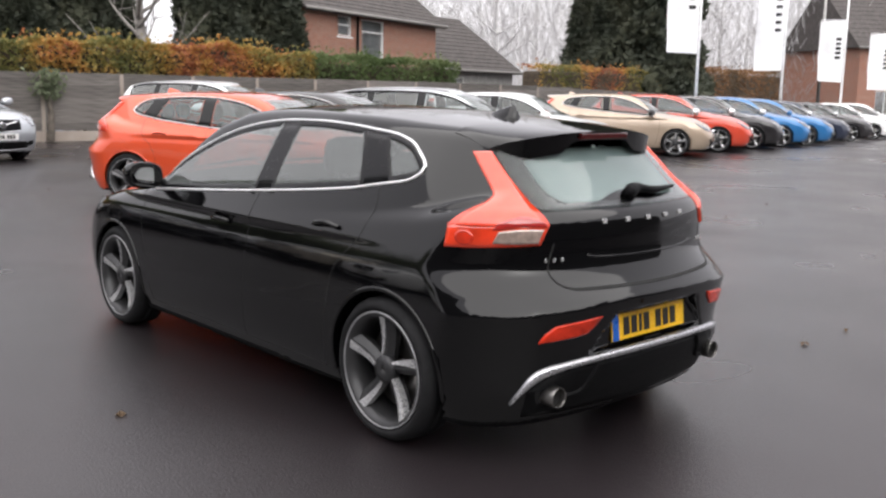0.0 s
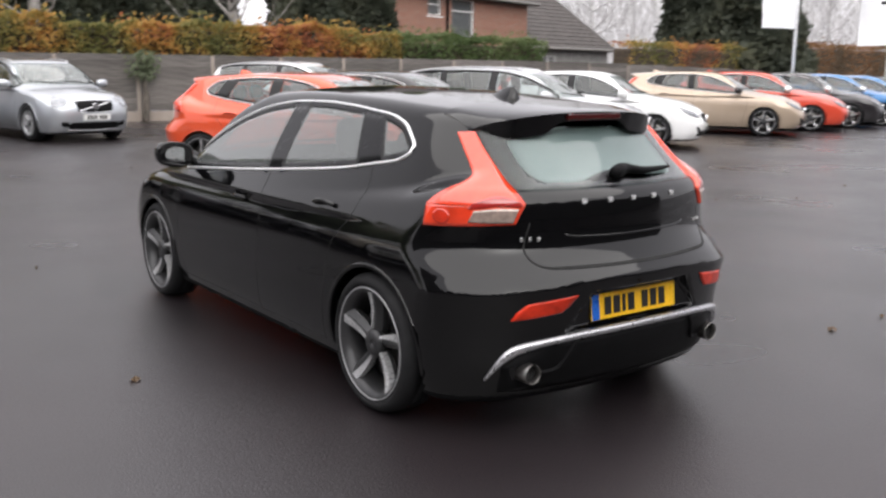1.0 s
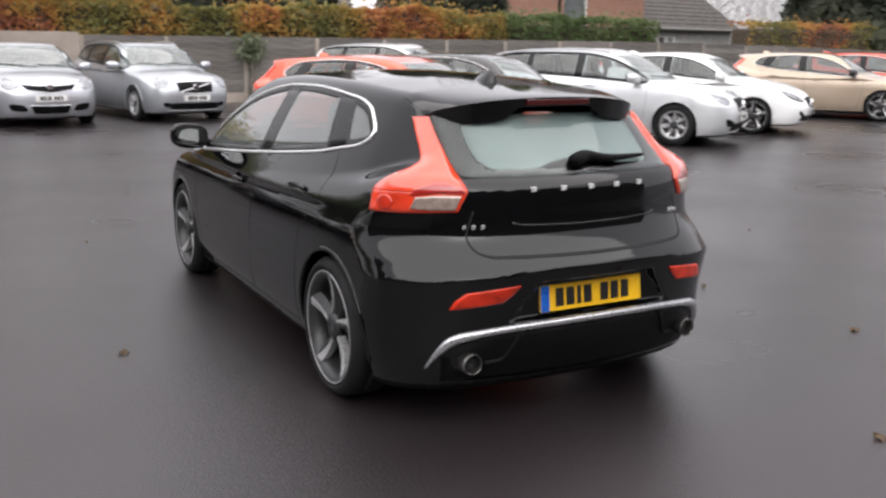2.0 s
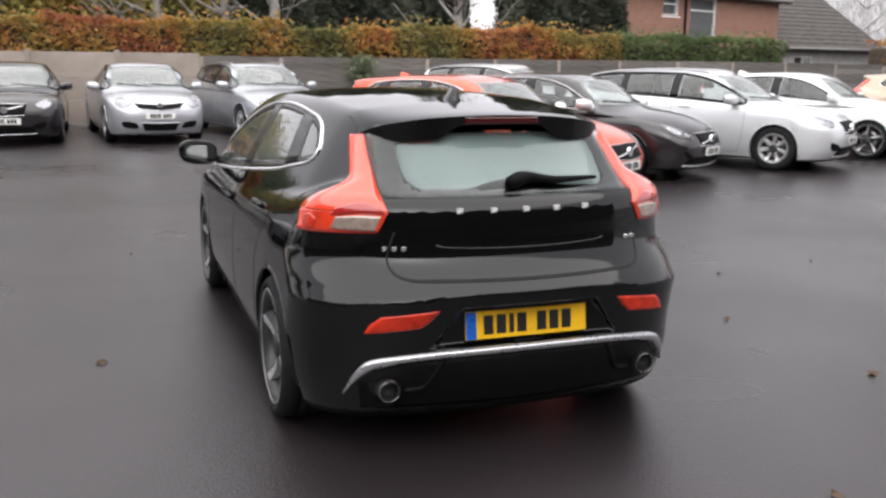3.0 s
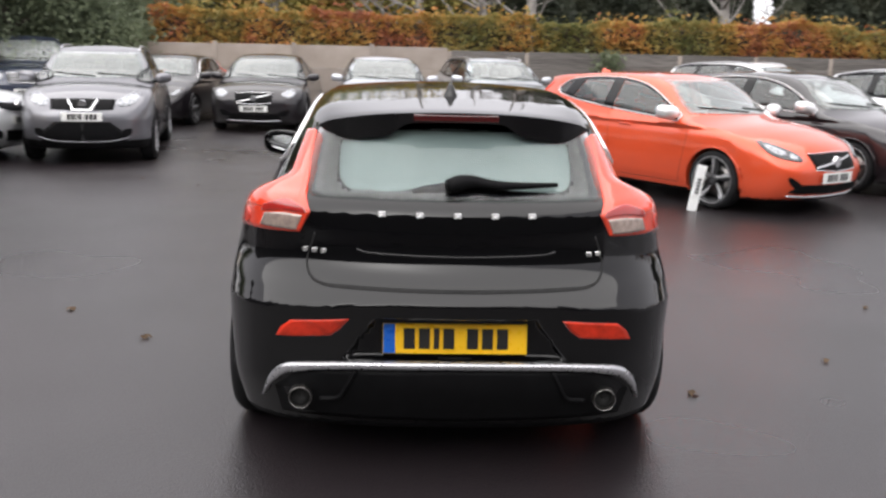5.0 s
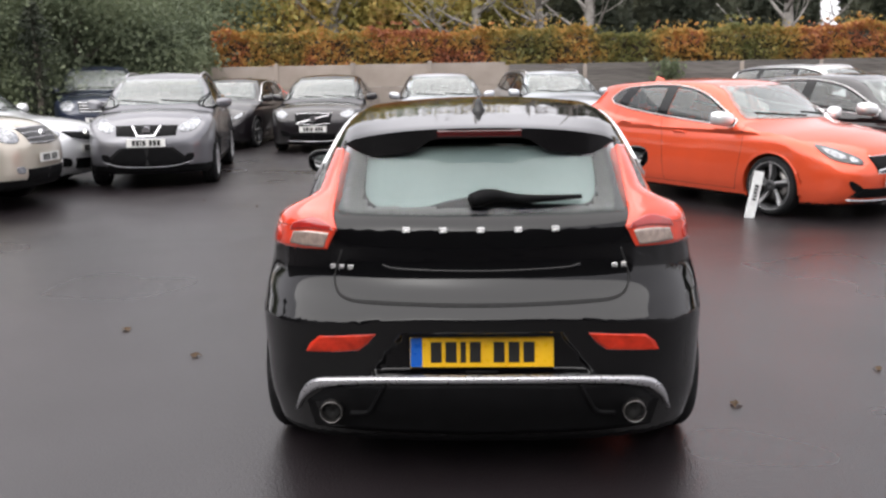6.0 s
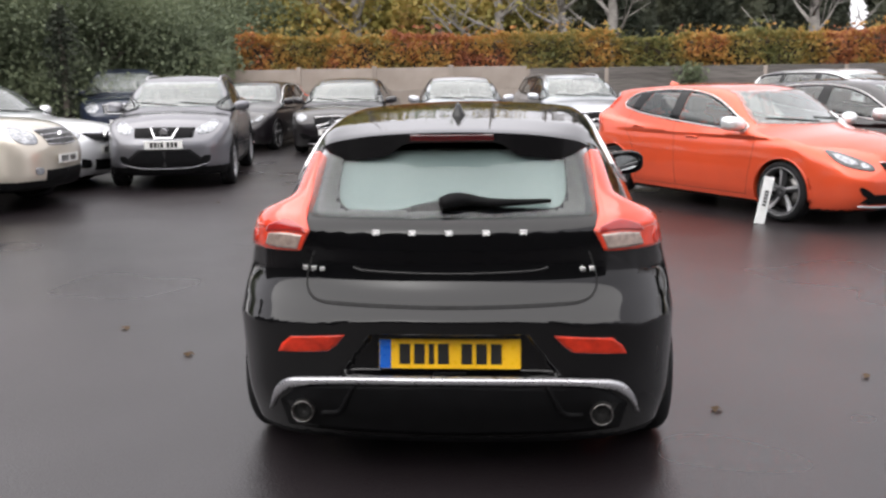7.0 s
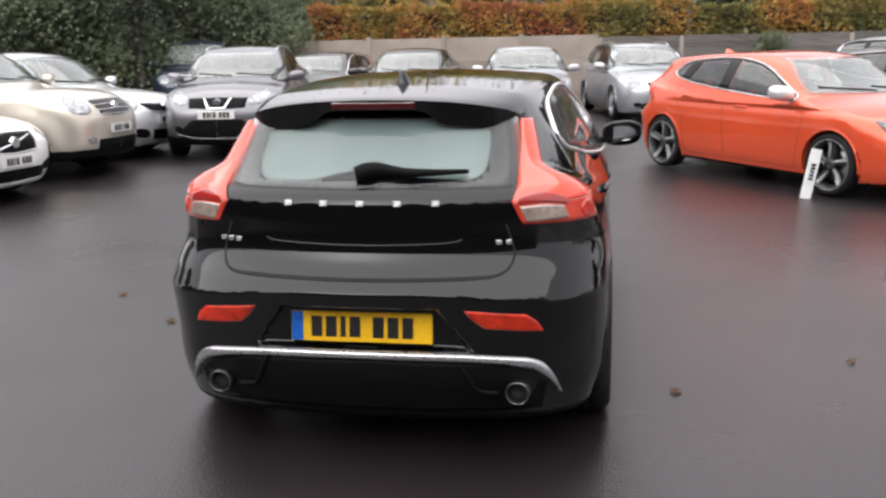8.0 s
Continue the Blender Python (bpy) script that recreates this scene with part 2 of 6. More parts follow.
def shell(field, lo, hi, h):
    """The skin of field < 0, as even quads pulled onto the surface."""
    axes = [lo[i] + h * np.arange(int(math.ceil((hi[i] - lo[i]) / h)) + 1) for i in range(3)]
    grid = np.meshgrid(*axes, indexing="ij")
    val = field(*grid)
    ins = val < 0
    n = [len(a) - 1 for a in axes]
    cut = lambda a, o: a[o[0]:n[0] + o[0], o[1]:n[1] + o[1], o[2]:n[2] + o[2]]
    corners = [(i, j, k) for i in (0, 1) for j in (0, 1) for k in (0, 1)]
    count = sum(cut(ins, o).astype(int) for o in corners)
    mask = (count > 0) & (count < 8)
    total, hits = np.zeros((*n, 3)), np.zeros(n)
    for a in corners:
        for d in range(3):
            if a[d] == 0:
                b = tuple(a[i] + (i == d) for i in range(3))
                va, vb = cut(val, a), cut(val, b)
                crossed = (va < 0) != (vb < 0)
                t = np.where(crossed, va / np.where(crossed, va - vb, 1), 0)
                for i in range(3):
                    total[..., i] += np.where(crossed, a[i] + (t if i == d else 0), 0)
                hits += crossed
    index = -np.ones(n, int)
    index[mask] = np.arange(mask.sum())
    base = np.argwhere(mask)
    p = (base + total[mask] / hits[mask][:, None]) * h + np.array(lo)
    start = p.copy()
    for _ in range(4):
        g = slope_of(field, p)
        move = field(*p.T)[:, None] * g / np.maximum((g * g).sum(1), 0.05)[:, None]
        p = start + np.clip(p - move - start, -0.6 * h, 0.6 * h)
    quads = []
    for d in range(3):
        u, v = (d + 1) % 3, (d + 2) % 3
        lo_s, hi_s = [slice(1, -1)] * 3, [slice(1, -1)] * 3
        lo_s[d], hi_s[d] = slice(0, -1), slice(1, None)
        a, b = ins[tuple(lo_s)], ins[tuple(hi_s)]
        for sign in (1, -1):
            where = np.argwhere(a & ~b if sign == 1 else b & ~a)
            if not len(where):
                continue
            cell = where.copy()
            cell[:, u] += 1
            cell[:, v] += 1
            ring = []
            for du, dv in ((-1, -1), (0, -1), (0, 0), (-1, 0)):
                c = cell.copy()
                c[:, u] += du
                c[:, v] += dv
                ring.append(index[c[:, 0], c[:, 1], c[:, 2]])
            quads.append(np.stack(ring[::sign], 1))
    return p, np.concatenate(quads)


def onto(field, axis, sign, uv, reach):
    """Where lines along an axis, coming from outside, meet the skin. uv: the two other coordinates, in xyz order."""
    uv = np.asarray(uv, float)
    near, far = np.full(len(uv), reach[0], float), np.full(len(uv), reach[1], float)
    rest = [i for i in range(3) if i != axis]

    def at(w):
        p = np.empty((len(uv), 3))
        p[:, axis], p[:, rest[0]], p[:, rest[1]] = w, uv[:, 0], uv[:, 1]
        return p
    for _ in range(26):
        mid = (near + far) / 2
        neg = field(*at(mid).T) < 0
        far, near = np.where(neg, mid, far), np.where(neg, near, mid)
    p = at((near + far) / 2)
    g = slope_of(field, p)
    return p, g / np.maximum(np.linalg.norm(g, axis=1), 1e-6)[:, None]


def skin_patch(field, axis, sign, outline, reach, lift=0.004, deep=0.015, rings=7, n=64, corner=False):
    """A plate that follows the skin inside an outline, with a rim that goes in."""
    out = np.array(outline, float) if corner else dense(outline, n, True)
    if corner:
        big = []
        for a, b in zip(out, np.roll(out, -1, 0)):
            big += [a + (b - a) * t for t in np.linspace(0, 1, max(2, n // len(out)), endpoint=False)]
        out = np.array(big)
    n = len(out)
    mid = out.mean(0)
    uv = np.concatenate([mid + (out - mid) * r for r in np.linspace(1.0, 0.0, rings + 1)[:-1]] + [mid[None]])
    p, g = onto(field, axis, sign, uv, reach)
    top = p + g * lift
    rim = p[:n] - g[:n] * deep
    verts = np.concatenate([top, rim])
    faces = []
    for r in range(rings - 1):
        for i in range(n):
            j = (i + 1) % n
            faces.append((r * n + i, r * n + j, (r + 1) * n + j, (r + 1) * n + i))
    last = rings * n
    for i in range(n):
        faces.append(((rings - 1) * n + i, (rings - 1) * n + (i + 1) % n, last))
        faces.append((last + 1 + i, last + 1 + (i + 1) % n, (i + 1) % n, i))
    a, b, c = (verts[k] for k in faces[0][:3])
    if np.dot(np.cross(b - a, c - a), g[0]) < 0:
        faces = [tuple(reversed(q)) for q in faces]
    return np_mesh("plate", verts, faces)


def skin_band(field, axis, sign, line_a, line_b, reach, lift=0.004, deep=0.015, n=40, across=6):
    """A plate between two lines on the skin."""
    a, b = dense(line_a, n), dense(line_b, n)
    uv = np.concatenate([a + (b - a) * t for t in np.linspace(0, 1, across + 1)])
    p, g = onto(field, axis, sign, uv, reach)
    rows = across + 1
    top, low = p + g * lift, p - g * deep
    verts = np.concatenate([top, low])
    m = rows * n
    faces = [(r * n + i, r * n + i + 1, (r + 1) * n + i + 1, (r + 1) * n + i) for r in range(across) for i in range(n - 1)]
    faces += [(i + 1, i, m + i, m + i + 1) for i in range(n - 1)]
    e = across * n
    faces += [(e + i, e + i + 1, m + e + i + 1, m + e + i) for i in range(n - 1)]
    for i, f in ((0, 1), (n - 1, -1)):
        for r in range(across):
            q = (r * n + i, (r + 1) * n + i, m + (r + 1) * n + i, m + r * n + i)
            faces.append(q if f == 1 else q[::-1])
    v = verts
    k = faces[0]
    if np.dot(np.cross(v[k[1]] - v[k[0]], v[k[2]] - v[k[0]]), g[0]) < 0:
        faces = [tuple(reversed(q)) for q in faces]
    return np_mesh("band", verts, faces)


def ribbon(points, normals, width, thick, closed=False, name="ribbon"):
    """A flat raised strip along points on a skin."""
    p, g = np.asarray(points, float), np.asarray(normals, float)
    n = len(p)
    if closed:
        along = np.roll(p, -1, 0) - np.roll(p, 1, 0)
    else:
        along = np.gradient(p, axis=0)
    along /= np.maximum(np.linalg.norm(along, axis=1), 1e-9)[:, None]
    side = np.cross(along, g)
    side /= np.maximum(np.linalg.norm(side, axis=1), 1e-9)[:, None]
    w = np.asarray(width, float).reshape(-1, 1) / 2 * np.ones((n, 1))
    ring = [p - side * w - g * thick, p - side * w * 0.9 + g * thick * 0.6, p - side * w * 0.3 + g * thick,
            p + side * w * 0.3 + g * thick, p + side * w * 0.9 + g * thick * 0.6, p + side * w - g * thick]
    k = len(ring)
    verts = np.stack(ring, 1).reshape(-1, 3)
    faces = []
    for i in range(n if closed else n - 1):
        j = (i + 1) % n
        for q in range(k - 1):
            faces.append((i * k + q, i * k + q + 1, j * k + q + 1, j * k + q))
    if not closed:
        faces += [tuple(range(k)), tuple(range((n - 1) * k, n * k))[::-1]]
    me = np_mesh(name, verts, faces)
    bm = bmesh.new()
    bm.from_mesh(me)
    bmesh.ops.recalc_face_normals(bm, faces=bm.faces)
    bm.to_mesh(me)
    bm.free()
    return me


def tube(points, radius, sides=8, closed=False, name="tube"):
    p = np.asarray(points, float)
    n = len(p)
    along = np.roll(p, -1, 0) - np.roll(p, 1, 0) if closed else np.gradient(p, axis=0)
    along /= np.maximum(np.linalg.norm(along, axis=1), 1e-9)[:, None]
    up = np.array([0.0, 0.0, 1.0])
    verts, faces = [], []
    rad = np.asarray(radius, float) * np.ones(n)
    for i in range(n):
        s = np.cross(along[i], up)
        if np.linalg.norm(s) < 0.05:
            s = np.cross(along[i], (0, 1.0, 0))
        s /= np.linalg.norm(s)
        t = np.cross(s, along[i])
        for k in range(sides):
            a = 2 * math.pi * k / sides
            verts.append(p[i] + rad[i] * (math.cos(a) * s + math.sin(a) * t))
    for i in range(n if closed else n - 1):
        j = (i + 1) % n
        for k in range(sides):
            m = (k + 1) % sides
            faces.append((i * sides + k, i * sides + m, j * sides + m, j * sides + k))
    if not closed:
        faces += [tuple(range(sides))[::-1], tuple(range((n - 1) * sides, n * sides))]
    return np_mesh(name, verts, faces)


def revolve(profile, n=48, name="turned"):
    """A closed profile of (axial, radial) turned round the x axis."""
    prof = np.array(profile, float)
    k = len(prof)
    verts, faces = [], []
    for i in range(n):
        a = 2 * math.pi * i / n
        for s, r in prof:
            verts.append((s, r * math.cos(a), r * math.sin(a)))
    for i in range(n):
        j = (i + 1) % n
        for q in range(k):
            m = (q + 1) % k
            faces.append((i * k + q, i * k + m, j * k + m, j * k + q))
    me = np_mesh(name, verts, faces)
    bm = bmesh.new()
    bm.from_mesh(me)
    bmesh.ops.recalc_face_normals(bm, faces=bm.faces)
    bm.to_mesh(me)
    bm.free()
    return me

# ---------------------------------------------------------------- cars
# a car's own axes: y ahead, x to its right, tyres on z = 0; its tail is near y = 0
def car_field(s):
    roof, plan, prof = curve(s["roof"]), curve(s["plan"]), curve(s["prof"])
    shoulder, cabin = curve(s["shoulder"]), curve(s["cabin"])
    back, nose = curve(s["back"]), curve(s["nose"])
    yr, yf, wr = s["axles"][0], s["axles"][1], s["wheel"]
    midy = (yr + yf) / 2
    slope_z = s["cabin_z"]

    def field(x, y, z):
        ax = np.abs(x)
        low = plan(y) * prof(z / s["low"])
        low = low - 2.6 * 0.02 * np.logaddexp(0, (z - shoulder(y)) / 0.02)
        up = z - slope_z
        tuck = s.get("tuck", 0.08)
        grn = cabin(y) - s["lean"] * np.maximum(up, -tuck) - 0.35 * np.maximum(up, 0) ** 2 + 1.5 * np.minimum(up + tuck, 0)
        side = 0.85 * (ax - smax(low, grn, 0.05))
        bend = x * x * (s["wrap"][1] * step(y, midy, midy + 0.9) - s["wrap"][0] * step(-y, -0.9, -0.2))
        t0 = roof(y + bend)
        dt = (roof(y + bend + 0.02) - roof(y + bend - 0.02)) / 0.04
        top = (z - t0 + s["crown"] * x * x) / np.sqrt(1 + dt * dt)
        wide = s["plan_max"]
        bow = s["round"][0] * (1 - s.get("square", 0.0) * step(-z, -0.82, -0.70))
        rear = (back(z + s.get("droop", 0.0) * x * x * step(-z, -0.88, -0.76)) + bow * x * x + s["round"][1] * (ax / wide) ** 7 - y) * 0.8
        front = (y - nose(z) + s["round"][2] * x * x + s["round"][3] * (ax / wide) ** 7) * 0.8
        f = smax(side, top, 0.05)
        f = smax(f, rear, 0.05)
        f = smax(f, front, 0.06)
        f = smax(f, s["clear"] - z, 0.04)
        for yw in (yr, yf):
            arch = np.maximum(np.hypot(y - yw, z - wr) - (wr + s["arch"]), 0.62 - ax)
            f = np.maximum(f, -arch)
        for x1, z0, z1, y1 in s.get("recess", ()):
            cutter = np.maximum(np.maximum(ax - x1 + 0.72 * (z - z0), np.maximum(z0 - z, z - z1)), y - y1)
            f = smax(f, -cutter, 0.012)
        return f
    return field


def turned(field, degrees, y0=0.0):
    c, s = math.cos(radians(degrees)), math.sin(radians(degrees))
    return lambda u, w, z: field(u * c - w * s, y0 + u * s + w * c, z)


def turn_mesh(me, degrees, y0=0.0):
    me.transform(Matrix.Translation((0, y0, 0)) @ Matrix.Rotation(radians(degrees), 4, "Z"))
    return me


def mirrored(me):
    m = me.copy()
    m.transform(Matrix.Diagonal((-1, 1, 1, 1)))
    m.flip_normals()
    return m


def wheel_meshes(radius, rim, width, spokes, twist=0.0):
    """Tyre, rim and spokes about the x axis, outer face at +x."""
    h = width / 2
    tyre = revolve([(-h * 0.75, rim), (-h * 0.98, rim + 0.02), (-h, (rim + radius) / 2), (-h * 0.9, radius - 0.02), (-h * 0.7, radius - 0.004), (-h * 0.25, radius), (-h * 0.22, radius - 0.008),
                    (-h * 0.18, radius), (h * 0.18, radius), (h * 0.22, radius - 0.008), (h * 0.25, radius), (h * 0.7, radius - 0.004), (h * 0.9, radius - 0.02), (h, (rim + radius) / 2),
                    (h * 0.98, rim + 0.02), (h * 0.75, rim)], 56, "tyre")
    barrel = revolve([(h * 0.9, rim + 0.012), (h * 0.94, rim + 0.004), (h * 0.9, rim - 0.012), (h * 0.6, rim - 0.03), (-h * 0.7, rim - 0.045), (-h * 0.7, rim - 0.02), (-h * 0.75, rim + 0.005), (h * 0.75, rim + 0.005)], 56, "rim")
    bm = bmesh.new()
    for k in range(spokes):
        a = 2 * math.pi * k / spokes + twist
        m = Matrix.Rotation(a, 4, "X")
        r0, r1 = 0.03, rim - 0.004
        rows = []
        for i, r in enumerate(np.linspace(r0, r1, 6)):
            t = i / 5
            w0 = (0.10 + 0.06 * t) * rim
            front = h * (0.62 + 0.20 * t - 0.12 * math.sin(math.pi * t))
            skew = 0.02 * t
            rows.append([bm.verts.new(m @ Vector(c)) for c in ((front, -w0 + skew, r), (front + 0.006, 0.15 * w0 + skew, r), (front - 0.016, w0 + skew, r), (front - 0.05, w0 * 0.8 + skew, r), (front - 0.05, -w0 * 0.8 + skew, r))])
        for p, q in zip(rows, rows[1:]):
            for i in range(5):
                bm.faces.new((p[i], p[(i + 1) % 5], q[(i + 1) % 5], q[i]))
        bm.faces.new(rows[0])
        bm.faces.new(rows[-1])
    star = bm_mesh("spokes", bm)
    # bright cut blades, one along the edge of every spoke
    bm = bmesh.new()
    for k in range(spokes):
        m = Matrix.Rotation(2 * math.pi * k / spokes + twist, 4, "X")
        rows = []
        for i, r in enumerate(np.linspace(0.055, rim - 0.006, 6)):
            t = i / 5
            w0 = (0.10 + 0.06 * t) * rim
            front = h * (0.62 + 0.20 * t - 0.12 * math.sin(math.pi * t)) + 0.004
            ya, yb = -w0 * 1.05 + 0.02 * t, -w0 * 1.05 + 0.02 * t + 0.010 + 0.030 * t * (1.6 if spokes > 5 else 1)
            rows.append([bm.verts.new(m @ Vector(c)) for c in ((front + 0.002, ya, r), (front + 0.006, yb, r), (front - 0.012, yb, r), (front - 0.03, ya, r))])
        for p, q in zip(rows, rows[1:]):
            for i in range(4):
                bm.faces.new((p[i], p[(i + 1) % 4], q[(i + 1) % 4], q[i]))
        bm.faces.new(rows[0])
        bm.faces.new(rows[-1])
    blades = bm_mesh("blades", bm)
    lip = revolve([(h * 0.90, rim + 0.009), (h * 0.96, rim + 0.007), (h * 0.96, rim + 0.002), (h * 0.89, rim - 0.001), (h * 0.84, rim + 0.002)], 56, "lip")
    cap = revolve([(h * 0.45, 0.001), (h * 0.78, 0.001), (h * 0.80, 0.03), (h * 0.74, 0.06), (h * 0.45, 0.065)], 24, "hub")
    disc = revolve([(-0.02, 0.05), (0.0, 0.05), (0.0, rim * 0.72), (-0.02, rim * 0.72)], 32, "disc")
    return tyre, barrel, star, cap, disc, lip, blades


def add_wheels(car, s, meshes, spoke_mat, rim_mat):
    tyre, barrel, star, cap, disc, lip, blades = meshes
    for y in s["axles"]:
        for side in (-1, 1):
            w = part("wheel", tyre, M["rubber"], car)
            w.matrix_basis = pose(side * s["track"], y, s["wheel"], 0, 0, 0 if side > 0 else 180) @ pose(0, 0, 0, s.get("spin", 0))
            part("rim", barrel, rim_mat, w)
            part("spokes", star, spoke_mat, w)
            part("cut_face", blades, M["blade"], w, "bright cut faces of the spokes")
            part("rim_lip", lip, M["alloy"], w)
            part("hub_cap", cap, M["alloy_dark"], w)
            part("brake_disc", disc, M["steel"], w)


M["mirror"] = plain("mirror_face", (0.62, 0.63, 0.64), 0.03, 1.0, 0.03)


def seat_mesh():
    bm = bmesh.new()
    add_box(bm, (-0.25, -0.05, 0.30), (0.25, 0.48, 0.48), 0.05)
    add_box(bm, (-0.24, -0.10, 0.0), (0.24, 0.05, 0.62), 0.07, pose(0, -0.02, 0.44, 12))
    add_box(bm, (-0.13, -0.06, 0.0), (0.13, 0.06, 0.20), 0.06, pose(0, -0.165, 1.06, 8))
    add_box(bm, (-0.05, -0.01, 0.0), (-0.035, 0.01, 0.10), 0, pose(0, -0.155, 1.0, 8))
    add_box(bm, (0.035, -0.01, 0.0), (0.05, 0.01, 0.10), 0, pose(0, -0.155, 1.0, 8))
    return bm_mesh("seat", bm, True)


M["steel"] = plain("brake_steel", (0.30, 0.29, 0.28), 0.35, 1.0, 0.2, 30)
SEAT = seat_mesh()


def add_cabin(car, s):
    y0 = s["seat_y"]
    lift = s.get("seat_z", 0.0)
    for x in (-0.37, 0.37):
        part("front_seat", SEAT, M["cabin"], car).matrix_basis = pose(x, y0, lift)
    for x in (-0.42, 0.0, 0.42):
        part("rear_seat", SEAT, M["cabin"], car).matrix_basis = pose(x, y0 - 0.88, lift - 0.02)
    bm = bmesh.new()
    yd = s["dash_y"]
    add_box(bm, (-0.68, yd, 0.55 + lift), (0.68, yd + 0.42, 0.90 + lift), 0.07)
    add_box(bm, (-0.12, y0 + 0.1, 0.3), (0.12, yd + 0.1, 0.66 + lift), 0.04)
    part("dashboard", bm_mesh("dashboard", bm, True), M["cabin"], car)
    ring = [(0.37 + 0.18 * math.cos(a), yd - 0.10 + 0.06 * math.sin(a), 0.80 + lift + 0.17 * math.sin(a)) for a in np.linspace(0, 2 * math.pi, 24, endpoint=False)]
    part("steering_wheel", tube(ring, 0.016, 6, True), M["plastic"], car)
    part("cabin_floor", box_mesh("cabin_floor", (-0.70, s["axles"][0] - 0.1, 0.24), (0.70, s["axles"][1] - 0.45, 0.28)), M["cabin"], car)


def plate_mesh(w, h, t=0.008):
    return box_mesh("plate", (-w / 2, -t, 0), (w / 2, 0, h), 0.002)


BAR = box_mesh("bar", (0, -0.0105, 0.018), (0.040, -0.006, 0.093))
BAR_THIN = box_mesh("bar", (0, -0.0105, 0.018), (0.020, -0.006, 0.093))


def number_plate(car, y, z, mat, tilt, facing, band=True):
    """A plate whose characters are plain bars."""
    p = part("number_plate", plate_mesh(0.52, 0.111), mat, car)
    p.matrix_basis = pose(0, y, z, tilt, 0, 0 if facing < 0 else 180)
    if band:
        part("blue_band", box_mesh("band", (-0.258, -0.0095, 0.002), (-0.216, -0.004, 0.109)), M["plate_blue"], p)
    x = -0.185
    for k in range(7):
        if k == 4:
            x += 0.032
        wide = 0.020 if k == 2 else 0.040
        part("bar", BAR_THIN if k == 2 else BAR, M["ink"], p).matrix_basis = pose(x, 0, 0)
        x += wide + 0.014


def line_on(field, axis, uv, reach, n=60, closed=False):
    return onto(field, axis, 1, dense(uv, n, closed), reach)


